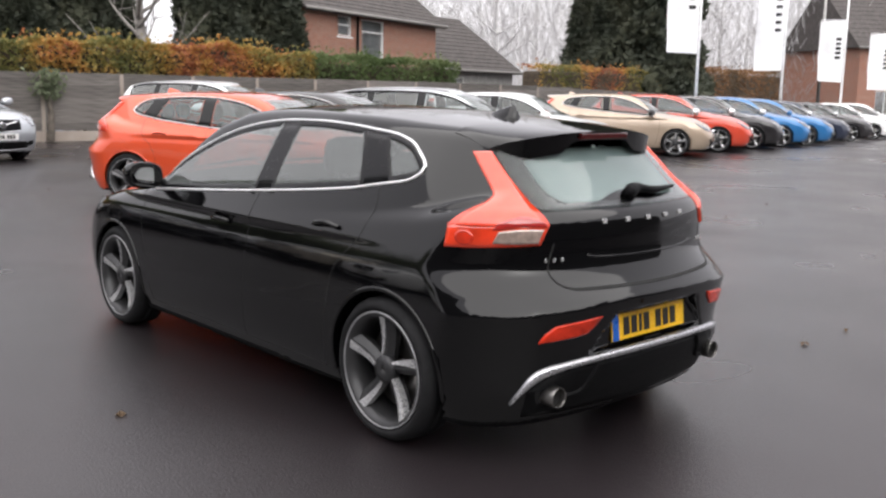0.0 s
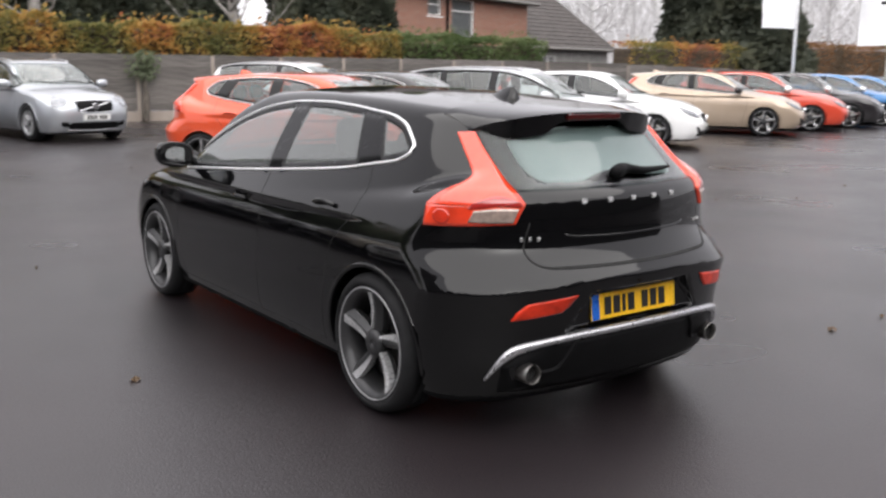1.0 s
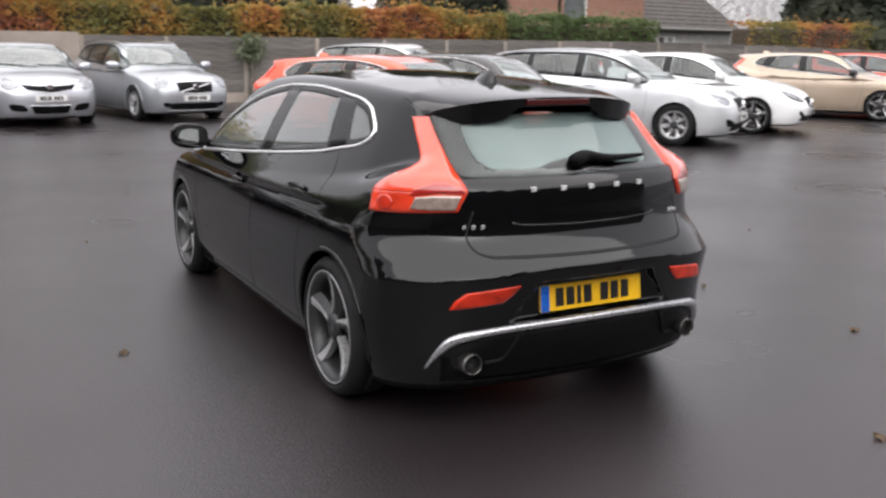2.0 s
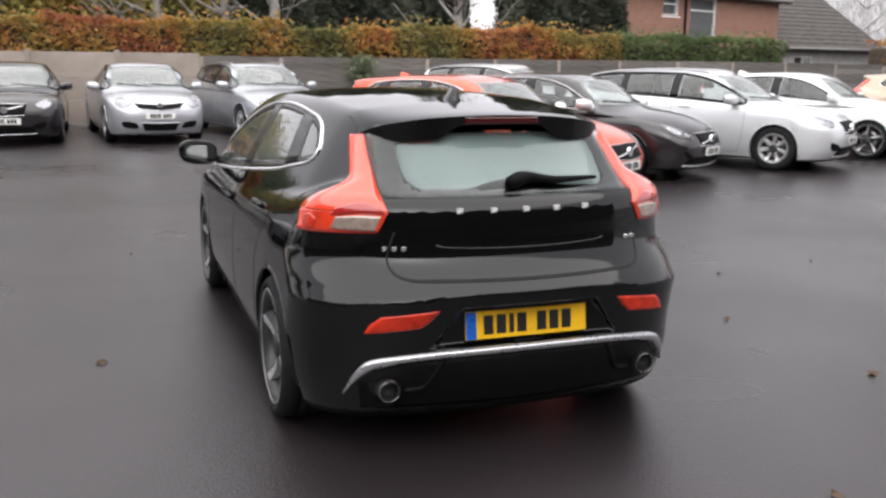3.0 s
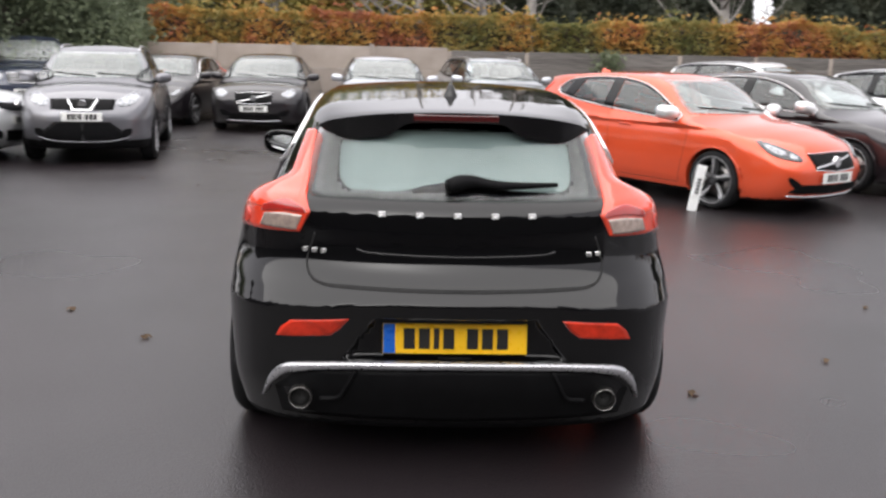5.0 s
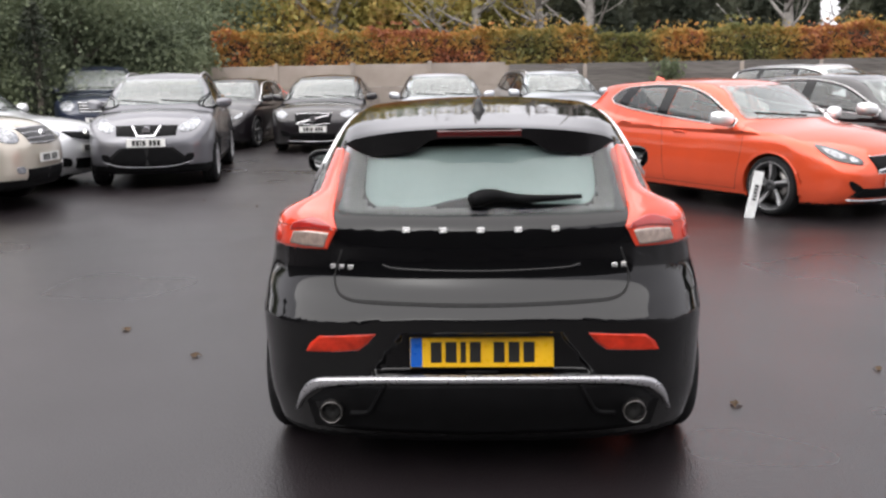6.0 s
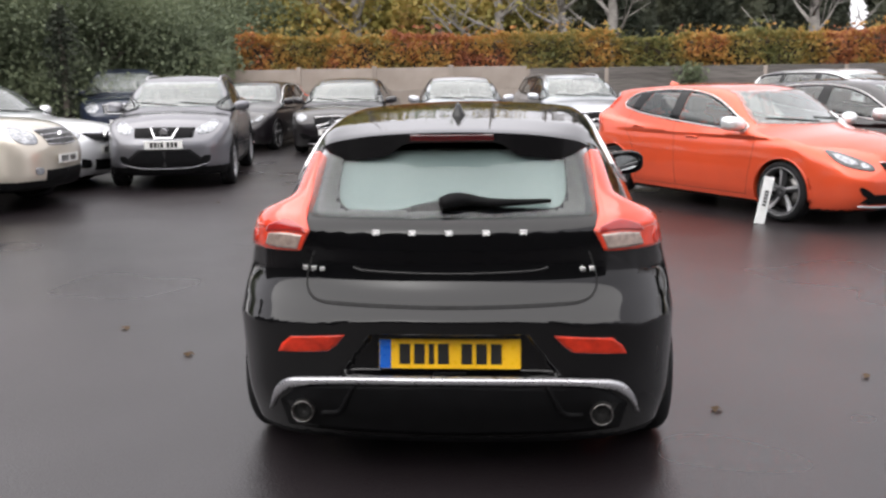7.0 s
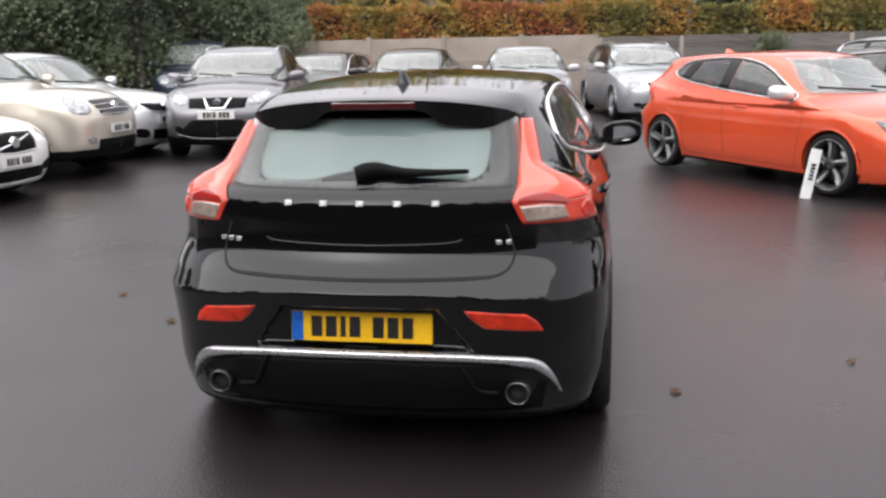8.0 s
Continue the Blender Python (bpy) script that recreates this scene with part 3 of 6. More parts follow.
def build_car(s, paint, h=0.04):
    """A whole car with its parts, at the origin."""
    field = car_field(s)
    car = new(s["name"])
    sill, top = curve(s["sill"]), curve(s["glass_top"])
    wide = s["plan_max"] + 0.3
    ends = (s["tail"] - 0.5, s["front"] + 0.5)
    p, q = shell(field, (-s["plan_max"] - 2.5 * h, s["tail"] - 3 * h - 0.05, 0.08), (s["plan_max"] + 2.5 * h, s["front"] + 3 * h, s["height"] + 3 * h), h)
    mid = p[q].mean(1)
    keep = np.ones(len(q), bool)
    inset = 0.022
    lift = 0.0035 if h < 0.03 else 0.009
    panes = [w if len(w) == 4 else (*w, *w) for w in s["windows"]]
    for y0, y1, t0, t1 in panes:
        ys, yt = np.linspace(y0 + inset, y1 - inset, 20), np.linspace(t0 + inset, t1 - inset, 20)
        poly = np.concatenate([np.stack([ys, sill(ys) + inset], 1), np.stack([yt, np.maximum(top(yt) - inset, sill(yt) + inset)], 1)[::-1]])
        keep &= ~((np.abs(mid[:, 0]) > 0.4) & inside(poly, mid[:, 1], mid[:, 2]))
    for key, ahead in (("screen", True), ("rear_glass", False)):
        if key in s:
            w = np.array(s[key + "_hole"])
            poly = np.concatenate([w, w[::-1] * (-1, 1)])
            half = (s["axles"][0] + s["axles"][1]) / 2
            keep &= ~(((mid[:, 1] > half) == ahead) & inside(poly, mid[:, 0], mid[:, 2]))
    q = q[keep]
    body_me = np_mesh("body", p, q)
    lean = slope_of(field, p)
    body_me.normals_split_custom_set_from_vertices((lean / np.maximum(np.linalg.norm(lean, axis=1), 1e-6)[:, None]).tolist())
    body_me.materials.append(paint)
    body_me.materials.append(M["plastic"])
    dark = mid[keep][:, 2] < s["clear"] + s.get("skirt", 0.03)
    for yw in s["axles"]:
        dark |= (np.hypot(mid[keep][:, 1] - yw, mid[keep][:, 2] - s["wheel"]) < s["wheel"] + s["arch"] - 0.4 * h)
    body_me.polygons.foreach_set("material_index", dark.astype(np.int32))
    part("body", body_me, None, car)

    # side glass, pillars, bright line and doors
    for side in (-1, 1):
        reach = (side * wide, 0.0)
        for k, (y0, y1, t0, t1) in enumerate(panes):
            ys, yt = np.linspace(y0, y1, 18), np.linspace(t0, t1, 18)
            lo = np.stack([ys, sill(ys)], 1)
            hi = np.stack([yt, np.maximum(top(yt), sill(yt) + 0.004)], 1)
            name = ("front_window", "rear_window", "quarter_window")[min(k, 2)]
            part(name, skin_band(field, 0, side, lo, hi, reach, lift, 0.004), M[s.get("side_glass", "glass")], car)
            rim_loop = np.concatenate([lo + (0, 0.010), (hi - (0, 0.010))[::-1]])
            if len(panes) == 3 and k < 3:
                pts, nor = line_on(field, 0, rim_loop, reach, 90, True)
                part("glass_border", ribbon(pts, nor, 0.036, lift + 0.002, True), M["frit"], car)
        for a, b in zip(panes, panes[1:]):
            ys, yt = np.linspace(b[1] - 0.01, a[0] + 0.01, 6), np.linspace(b[3] - 0.01, a[2] + 0.01, 6)
            part("pillar", skin_band(field, 0, side, np.stack([ys, sill(ys)], 1), np.stack([yt, top(yt)], 1), reach, lift + (0.002 if h < 0.03 else 0.007), 0.008), M["frit"], car)
        ys = np.linspace(s["windows"][-1][0], s["windows"][0][1], 40)
        loop = np.concatenate([np.stack([ys, sill(ys) - 0.008], 1), np.stack([ys, np.maximum(top(ys), sill(ys)) + 0.008], 1)[::-1]])
        pts, nor = line_on(field, 0, loop, reach, 140, True)
        part("window_trim", ribbon(pts, nor, s.get("trim_w", 0.02), 0.006 + lift, True), s.get("trim_mat", M["chrome"]), car)
        for line in s["gaps"]:
            pts, nor = line_on(field, 0, line, reach, 40)
            part("door_gap", ribbon(pts, nor, 0.0045, 0.0012), M["gap"], car)
        for y, z in s["handles"]:
            pts, nor = line_on(field, 0, [(y - 0.09, z), (y, z + 0.008), (y + 0.09, z)], reach, 12)
            part("door_handle", tube(pts + nor * 0.022 * np.sin(np.linspace(0.25, math.pi - 0.25, 12))[:, None], 0.012), paint, car)
        for yw in s["axles"]:
            a = np.linspace(radians(-12), radians(192), 40)
            r = s["wheel"] + s["arch"] + 0.004
            arc = np.stack([yw + r * np.cos(a), s["wheel"] + r * np.sin(a)], 1)
            arc = arc[arc[:, 1] > s["clear"] + 0.05]
            pts, nor = onto(field, 0, 1, arc, reach)
            part("wheel_arch", ribbon(pts, nor, 0.02, 0.005), s.get("arch_mat", paint), car)
        # mirror
        ym, zm = s["mirror"]
        base, _ = onto(field, 0, 1, [(ym, zm)], reach)
        bx = abs(base[0, 0])
        bm = bmesh.new()
        bmesh.ops.create_icosphere(bm, subdivisions=3, radius=1)
        for v in bm.verts:
            c = v.co.copy()
            c = Vector([math.copysign(abs(k) ** 0.72, k) for k in c])
            c.y = max(c.y, -0.35)
            v.co = Vector((side * (bx + 0.135 + 0.12 * c.x), ym - 0.02 + 0.10 * c.y - 0.03 * c.x, zm + 0.045 + 0.076 * (c.z + 0.12 * c.x)))
        mirror = part("door_mirror", bm_mesh("mirror", bm, True), s.get("mirror_mat", paint), car)
        bm = bmesh.new()
        bmesh.ops.create_cone(bm, segments=28, radius1=1, radius2=1, depth=0.05, cap_ends=True)
        for v in bm.verts:
            c = v.co.copy()
            v.co = Vector((side * (bx + 0.132 + 0.084 * c.x), ym - 0.057 - 0.03 * c.x + 0.1 * c.z, zm + 0.045 + 0.047 * (c.y + 0.12 * c.x)))
        part("mirror_glass", bm_mesh("mirror_glass", bm), M["mirror"], mirror)
        part("mirror_arm", tube([(side * (bx - 0.03), ym, zm - 0.01), (side * (bx + 0.06), ym, zm + 0.01)], 0.022), M["plastic"], mirror)

    # windscreen and rear glass
    reach_f, reach_r = (ends[1], (s["axles"][0] + s["axles"][1]) / 2), (ends[0], (s["axles"][0] + s["axles"][1]) / 2)
    for key, reach, name in (("screen", reach_f, "windscreen"), ("rear_glass", reach_r, "rear_window_glass")):
        if key in s:
            e = np.array(s[key])
            part(name, skin_band(field, 1, 1, e * (-1, 1), e, reach, lift if key == "screen" else lift + 0.004, 0.004, 24, 16), M["screen" if key == "screen" else "hatch_glass"], car)
    # front
    for poly, mat, name in s["front_plates"]:
        pts = np.array(poly, float)
        full = np.concatenate([pts, pts[::-1] * (-1, 1)])
        part(name, skin_patch(field, 1, 1, full, reach_f, 0.006, 0.02, 6, 72, True), M[mat], car)
    for poly, mat, name in s["front_pairs"]:
        shifted = [(u + 0.5, z) for u, z in poly]
        me = turn_mesh(skin_patch(turned(field, -38, s["front"]), 1, 1, shifted, (1.0, -0.8), 0.011 if name == "lamp_lens" else 0.006, 0.02, 7, 48), -38, s["front"])
        part(name, me, M[mat], car)
        part(name, mirrored(me), M[mat], car)
    for line, width, mat, name in s["front_lines"]:
        pts, nor = line_on(field, 1, line, reach_f, 60)
        part(name, ribbon(pts + nor * 0.006, nor, width, 0.008), M[mat], car)
    zg = s["badge"]
    pts, nor = onto(field, 1, 1, [(0, zg)], reach_f)
    bm = bmesh.new()
    bmesh.ops.create_cone(bm, segments=24, radius1=0.062, radius2=0.055, depth=0.03, cap_ends=True)
    part("badge", bm_mesh("badge", bm), M["chrome"], car).matrix_basis = pose(0, pts[0, 1] + 0.01, zg, -90)
    zp = s["front_plate"]
    pts, nor = onto(field, 1, 1, [(0.2, zp)], reach_f)
    number_plate(car, pts[0, 1] + 0.02, zp - 0.055, M["plate_white"], 0, 1, False)
    # wipers at the foot of the windscreen
    zw = s["screen"][0][1]
    for x0, x1 in ((-0.62, -0.05), (-0.02, 0.55)):
        pts, nor = line_on(field, 1, [(x0, zw + 0.015), (x1, zw + 0.055)], reach_f, 14)
        part("wiper", tube(pts + nor * 0.015, 0.008, 6), M["plastic"], car)
    if s.get("rails"):
        for side in (-1, 1):
            ys = np.linspace(s["rails"][0], s["rails"][1], 24)
            up, _ = onto(field, 2, 1, np.stack([np.full(24, side * s["rails"][2]), ys], 1), (s["height"] + 0.3, 0.6))
            up[:, 2] += 0.045 * np.sin(np.linspace(0, math.pi, 24)) ** 0.35
            part("roof_rail", tube(up, 0.016), M["satin"], car)
    add_wheels(car, s, wheel_meshes(s["wheel"], s["rim"], s["tyre_w"], s["spokes"]), M[s.get("spoke_mat", "alloy_dark" if s["spokes"] == 5 else "alloy")], M[s.get("rim_mat", "alloy")])
    add_cabin(car, s)
    return car, field

# ---------------------------------------------------------------- kinds of car
PROF = [(0.10, 0.90), (0.2, 0.945), (0.32, 0.985), (0.5, 1.0), (0.64, 0.995), (0.78, 0.978), (0.9, 0.955), (1.1, 0.92), (2.2, 0.9)]

PROF_HATCH = [(0.10, 0.90), (0.2, 0.945), (0.32, 0.985), (0.5, 1.0), (0.64, 0.997), (0.76, 0.984), (0.86, 0.957), (0.95, 0.924), (1.1, 0.89), (2.2, 0.87)]


def hatch_spec():
    return dict(
        name="hatchback_car", tail=-0.075, front=4.30, height=1.42, plan_max=0.90, low=1.0, clear=0.15, axles=(0.74, 3.387), wheel=0.316, rim=0.246, tyre_w=0.22, track=0.785, arch=0.032, spokes=5,
        roof=[(-0.2, 1.0), (0.06, 1.08), (0.38, 1.325), (0.6, 1.36), (0.88, 1.382), (1.3, 1.408), (1.85, 1.42), (2.2, 1.405), (2.45, 1.352), (3.12, 1.0), (3.24, 0.97), (3.7, 0.90), (4.0, 0.815), (4.15, 0.735), (4.25, 0.63), (4.5, 0.45)],
        plan=[(-0.2, 0.86), (0.4, 0.875), (0.9, 0.895), (2.0, 0.90), (3.2, 0.90), (3.8, 0.88), (4.3, 0.84)], prof=PROF_HATCH,
        shoulder=[(0, 1.035), (0.4, 1.02), (0.64, 0.985), (1.0, 0.95), (1.5, 0.925), (1.9, 0.893), (2.35, 0.86), (3.0, 0.85), (3.6, 0.835), (4.3, 0.71)],
        cabin=[(0.0, 0.60), (0.35, 0.66), (0.7, 0.745), (1.1, 0.79), (1.9, 0.825), (2.9, 0.82), (3.3, 0.80), (4.3, 0.7)], cabin_z=1.0, lean=0.46,
        back=[(0.12, 0.13), (0.25, 0.04), (0.40, -0.025), (0.50, -0.035), (0.60, -0.055), (0.665, -0.070), (0.683, -0.074), (0.702, -0.058), (0.745, -0.018), (0.785, 0.010), (0.82, 0.024), (0.86, 0.031), (0.93, 0.035), (0.985, 0.042), (1.018, 0.066), (1.045, 0.109), (1.30, 0.40), (1.6, 0.75)],
        nose=[(0.12, 4.10), (0.22, 4.22), (0.35, 4.285), (0.46, 4.30), (0.56, 4.285), (0.65, 4.25), (0.73, 4.17), (0.84, 3.95), (1.5, 2.4)],
        round=(0.30, 0.32, 0.20, 0.42), wrap=(0.12, 0.30), crown=0.10,
        sill=[(0.722, 1.165), (0.745, 1.138), (0.81, 1.117), (0.946, 1.093), (1.113, 1.065), (1.338, 1.04), (1.591, 1.016), (2.089, 0.974), (2.654, 0.933), (2.9, 0.915)],
        glass_top=[(0.722, 1.172), (0.764, 1.205), (0.828, 1.252), (0.882, 1.273), (0.985, 1.296), (1.096, 1.307), (1.315, 1.325), (1.537, 1.334), (1.77, 1.331), (2.01, 1.309), (2.199, 1.273), (2.334, 1.231), (2.552, 1.134), (2.89, 0.935)],
        windows=[(1.815, 2.85), (1.046, 1.68, 1.169, 1.69), (0.728, 0.892, 0.728, 1.014)], trim_w=0.015,
        gaps=[[(0.935, 1.075), (0.912, 1.0), (0.912, 0.90), (0.95, 0.84), (1.08, 0.70), (1.14, 0.45), (1.16, 0.24)], [(1.77, 0.995), (1.82, 0.7), (1.86, 0.24)], [(2.98, 0.92), (3.0, 0.7), (2.92, 0.24)], [(1.16, 0.24), (1.86, 0.24), (2.92, 0.24)]],
        handles=[(2.09, 0.815), (1.165, 0.888)], mirror=(2.80, 0.955),
        screen=[(0.70, 0.985), (0.66, 1.15), (0.57, 1.335)], screen_hole=[(0.66, 1.0), (0.62, 1.15), (0.53, 1.32)],
        rear_glass=[(0.528, 1.03), (0.552, 1.06), (0.550, 1.10), (0.538, 1.18), (0.522, 1.25), (0.50, 1.29)], rear_glass_hole=[(0.41, 1.055), (0.44, 1.09), (0.44, 1.18), (0.42, 1.265)],
        front_plates=[([(0.0, 0.655), (0.38, 0.645), (0.35, 0.50), (0.0, 0.48)], "plastic", "grille"), ([(0.0, 0.33), (0.54, 0.345), (0.62, 0.25), (0.0, 0.235)], "plastic", "lower_grille")],
        front_pairs=[([(-0.02, 0.575), (-0.05, 0.615), (0.05, 0.675), (0.27, 0.75), (0.40, 0.765), (0.26, 0.635)], "lamp_black", "headlamp"), ([(0.10, 0.640), (0.16, 0.685), (0.27, 0.728), (0.345, 0.738), (0.27, 0.672), (0.17, 0.632)], "lamp_glass", "lamp_lens"), ([(0.0, 0.600), (0.0, 0.625), (0.06, 0.655), (0.09, 0.640), (0.06, 0.605)], "lamp_glass", "lamp_lens"), ([(-0.07, 0.33), (0.06, 0.42), (0.10, 0.40), (0.03, 0.32)], "plastic", "fog_lamp")],
        front_lines=[([(-0.38, 0.65), (0.0, 0.662), (0.38, 0.65)], 0.012, "chrome", "grille_frame"), ([(-0.35, 0.495), (0.0, 0.475), (0.35, 0.495)], 0.012, "chrome", "grille_frame"), ([(-0.33, 0.62), (0.33, 0.515)], 0.022, "chrome", "grille_bar"), ([(-0.62, 0.225), (-0.3, 0.205), (0.3, 0.205), (0.62, 0.225)], 0.025, "satin", "front_lip")],
        badge=0.568, front_plate=0.405, seat_y=1.85, dash_y=2.62, recess=[(0.395, 0.468, 0.625, 0.012)], square=0.35, droop=0.075, tuck=0.14)


def moved(s, **changes):
    s = dict(s)
    s.update(changes)
    return s


def estate_spec():
    s = hatch_spec()
    return moved(
        s, name="estate_car", tuck=0.08, droop=0.0, trim_w=0.02, prof=PROF, tail=-0.05, front=4.58, height=1.48, plan_max=0.925, axles=(0.90, 3.676), wheel=0.33, rim=0.215, track=0.80, recess=[],
        roof=[(-0.2, 1.0), (0.05, 1.08), (0.32, 1.38), (0.6, 1.42), (1.3, 1.465), (2.1, 1.48), (2.45, 1.46), (2.75, 1.38), (3.42, 1.02), (3.55, 0.985), (4.0, 0.93), (4.35, 0.85), (4.52, 0.75), (4.8, 0.55)],
        plan=[(-0.2, 0.89), (0.4, 0.905), (0.9, 0.92), (2.0, 0.925), (3.4, 0.925), (4.1, 0.90), (4.6, 0.86)],
        shoulder=[(0, 1.05), (0.9, 1.03), (2.0, 0.985), (3.3, 0.93), (3.9, 0.89), (4.6, 0.75)],
        cabin=[(0, 0.68), (0.5, 0.76), (1.2, 0.81), (2.2, 0.84), (3.2, 0.835), (3.6, 0.82), (4.6, 0.7)],
        back=[(0.12, 0.1), (0.25, 0.02), (0.45, -0.04), (0.66, -0.05), (0.75, 0.0), (1.0, 0.04), (1.38, 0.30), (1.6, 0.5)],
        nose=[(0.12, 4.36), (0.22, 4.48), (0.35, 4.555), (0.5, 4.58), (0.62, 4.565), (0.74, 4.51), (0.82, 4.42), (0.95, 4.1), (1.5, 2.6)],
        sill=[(0.42, 1.15), (0.8, 1.10), (2.0, 1.04), (3.2, 0.965)],
        glass_top=[(0.42, 1.27), (0.55, 1.35), (0.9, 1.385), (1.6, 1.405), (2.1, 1.395), (2.5, 1.335), (2.9, 1.18), (3.2, 0.985)],
        windows=[(2.08, 3.17), (1.16, 1.96), (0.46, 1.06)],
        gaps=[[(1.1, 1.07), (1.14, 0.95), (1.3, 0.7), (1.34, 0.25)], [(2.02, 1.03), (2.03, 0.25)], [(3.2, 0.95), (3.2, 0.6), (3.14, 0.25)], [(1.34, 0.25), (3.14, 0.25)]],
        handles=[(2.25, 0.90), (1.32, 0.945)], mirror=(3.02, 0.985),
        screen=[(0.72, 1.01), (0.68, 1.18), (0.60, 1.39)], screen_hole=[(0.68, 1.03), (0.64, 1.18), (0.56, 1.37)],
        rear_glass=[(0.60, 1.06), (0.57, 1.2), (0.53, 1.34)], rear_glass_hole=[(0.55, 1.09), (0.52, 1.2), (0.48, 1.31)],
        front_plates=[([(0.0, 0.75), (0.36, 0.74), (0.33, 0.57), (0.0, 0.55)], "plastic", "grille"), ([(0.0, 0.37), (0.45, 0.37), (0.50, 0.25), (0.0, 0.24)], "plastic", "lower_grille")],
        front_pairs=[([(0.08, 0.66), (0.0, 0.73), (0.1, 0.78), (0.26, 0.82), (0.32, 0.81), (0.26, 0.71)], "lamp_glass", "headlamp"), ([(-0.10, 0.33), (-0.08, 0.40), (0.10, 0.44), (0.06, 0.33)], "plastic", "fog_lamp")],
        front_lines=[([(-0.36, 0.745), (0.0, 0.758), (0.36, 0.745)], 0.014, "chrome", "grille_frame"), ([(-0.33, 0.565), (0.0, 0.545), (0.33, 0.565)], 0.014, "chrome", "grille_frame"), ([(-0.3, 0.72), (0.3, 0.58)], 0.024, "chrome", "grille_bar"), ([(-0.5, 0.235), (0.0, 0.22), (0.5, 0.235)], 0.02, "satin", "front_lip")],
        badge=0.655, front_plate=0.46, seat_y=2.10, dash_y=2.90, spokes=7, rails=(0.45, 2.5, 0.56))


def small_estate_spec():
    s = estate_spec()
    return moved(s, name="estate_car", plan_max=0.885, plan=[(-0.2, 0.85), (0.9, 0.88), (2.0, 0.885), (3.4, 0.885), (4.1, 0.86), (4.6, 0.82)], track=0.765, spokes=7,
                 front_pairs=[([(0.04, 0.64), (-0.02, 0.70), (-0.01, 0.79), (0.2, 0.83), (0.26, 0.80), (0.2, 0.66)], "lamp_glass", "headlamp"), ([(-0.08, 0.30), (-0.06, 0.37), (0.06, 0.37), (0.04, 0.30)], "plastic", "fog_lamp")])


def saloon_spec():
    s = estate_spec()
    return moved(
        s, name="saloon_car", front=4.80, height=1.47, plan_max=0.93, axles=(1.02, 3.86), rails=None,
        roof=[(-0.2, 0.95), (0.05, 1.0), (0.25, 1.06), (0.75, 1.09), (0.95, 1.12), (1.65, 1.39), (2.1, 1.46), (2.45, 1.465), (2.75, 1.44), (3.0, 1.37), (3.68, 1.0), (3.8, 0.97), (4.3, 0.91), (4.6, 0.84), (4.74, 0.75), (5.0, 0.55)],
        plan=[(-0.2, 0.88), (0.5, 0.91), (1.2, 0.93), (3.4, 0.93), (4.2, 0.905), (4.8, 0.86)],
        shoulder=[(0, 1.0), (1.0, 1.01), (2.0, 0.975), (3.5, 0.92), (4.1, 0.88), (4.8, 0.74)],
        cabin=[(0, 0.60), (0.8, 0.70), (1.4, 0.79), (2.2, 0.835), (3.4, 0.83), (3.8, 0.82), (4.8, 0.7)],
        back=[(0.12, 0.1), (0.25, 0.02), (0.45, -0.04), (0.66, -0.05), (0.8, 0.0), (1.0, 0.03), (1.2, 0.3), (1.6, 1.0)],
        nose=[(0.12, 4.58), (0.22, 4.70), (0.35, 4.775), (0.5, 4.80), (0.62, 4.785), (0.74, 4.73), (0.82, 4.64), (0.95, 4.3), (1.5, 2.8)],
        sill=[(0.95, 1.09), (2.0, 1.02), (3.45, 0.955)], glass_top=[(0.95, 1.11), (1.2, 1.23), (1.6, 1.35), (2.0, 1.385), (2.4, 1.38), (2.8, 1.31), (3.2, 1.13), (3.45, 0.975)],
        windows=[(2.32, 3.42), (1.28, 2.2), (1.0, 1.2)],
        gaps=[[(1.25, 1.07), (1.3, 0.9), (1.48, 0.65), (1.5, 0.25)], [(2.26, 1.01), (2.26, 0.25)], [(3.45, 0.94), (3.44, 0.6), (3.36, 0.25)], [(1.5, 0.25), (3.36, 0.25)]],
        handles=[(2.48, 0.89), (1.5, 0.925)], mirror=(3.26, 0.975),
        screen=[(0.72, 1.0), (0.68, 1.18), (0.60, 1.385)], screen_hole=[(0.68, 1.02), (0.64, 1.18), (0.56, 1.365)],
        rear_glass=[(0.60, 1.14), (0.57, 1.25), (0.53, 1.36)], rear_glass_hole=[(0.56, 1.16), (0.53, 1.25), (0.50, 1.34)],
        seat_y=2.32, dash_y=3.12)


def silver_saloon_spec():
    s = saloon_spec()
    return moved(s, name="saloon_car", plan_max=0.90, plan=[(-0.2, 0.86), (0.5, 0.88), (1.2, 0.90), (3.4, 0.90), (4.2, 0.88), (4.8, 0.82)], track=0.78,
                 front_plates=[([(0.0, 0.715), (0.44, 0.74), (0.36, 0.66), (0.0, 0.62)], "plastic", "grille"), ([(0.0, 0.38), (0.33, 0.39), (0.28, 0.26), (0.0, 0.25)], "plastic", "lower_grille")],
                 front_lines=[([(-0.45, 0.752), (0.0, 0.727), (0.45, 0.752)], 0.022, "chrome", "grille_bar"), ([(-0.36, 0.655), (0.0, 0.612), (0.36, 0.655)], 0.012, "chrome", "grille_frame"), ([(-0.34, 0.40), (0.0, 0.395), (0.34, 0.40)], 0.012, "chrome", "grille_frame")],
                 front_pairs=[([(0.06, 0.66), (-0.03, 0.74), (0.1, 0.80), (0.28, 0.85), (0.33, 0.83), (0.24, 0.70)], "lamp_glass", "headlamp"), ([(-0.14, 0.30), (-0.12, 0.40), (0.10, 0.42), (0.08, 0.32)], "plastic", "fog_lamp")],
                 badge=0.70, front_plate=0.52)


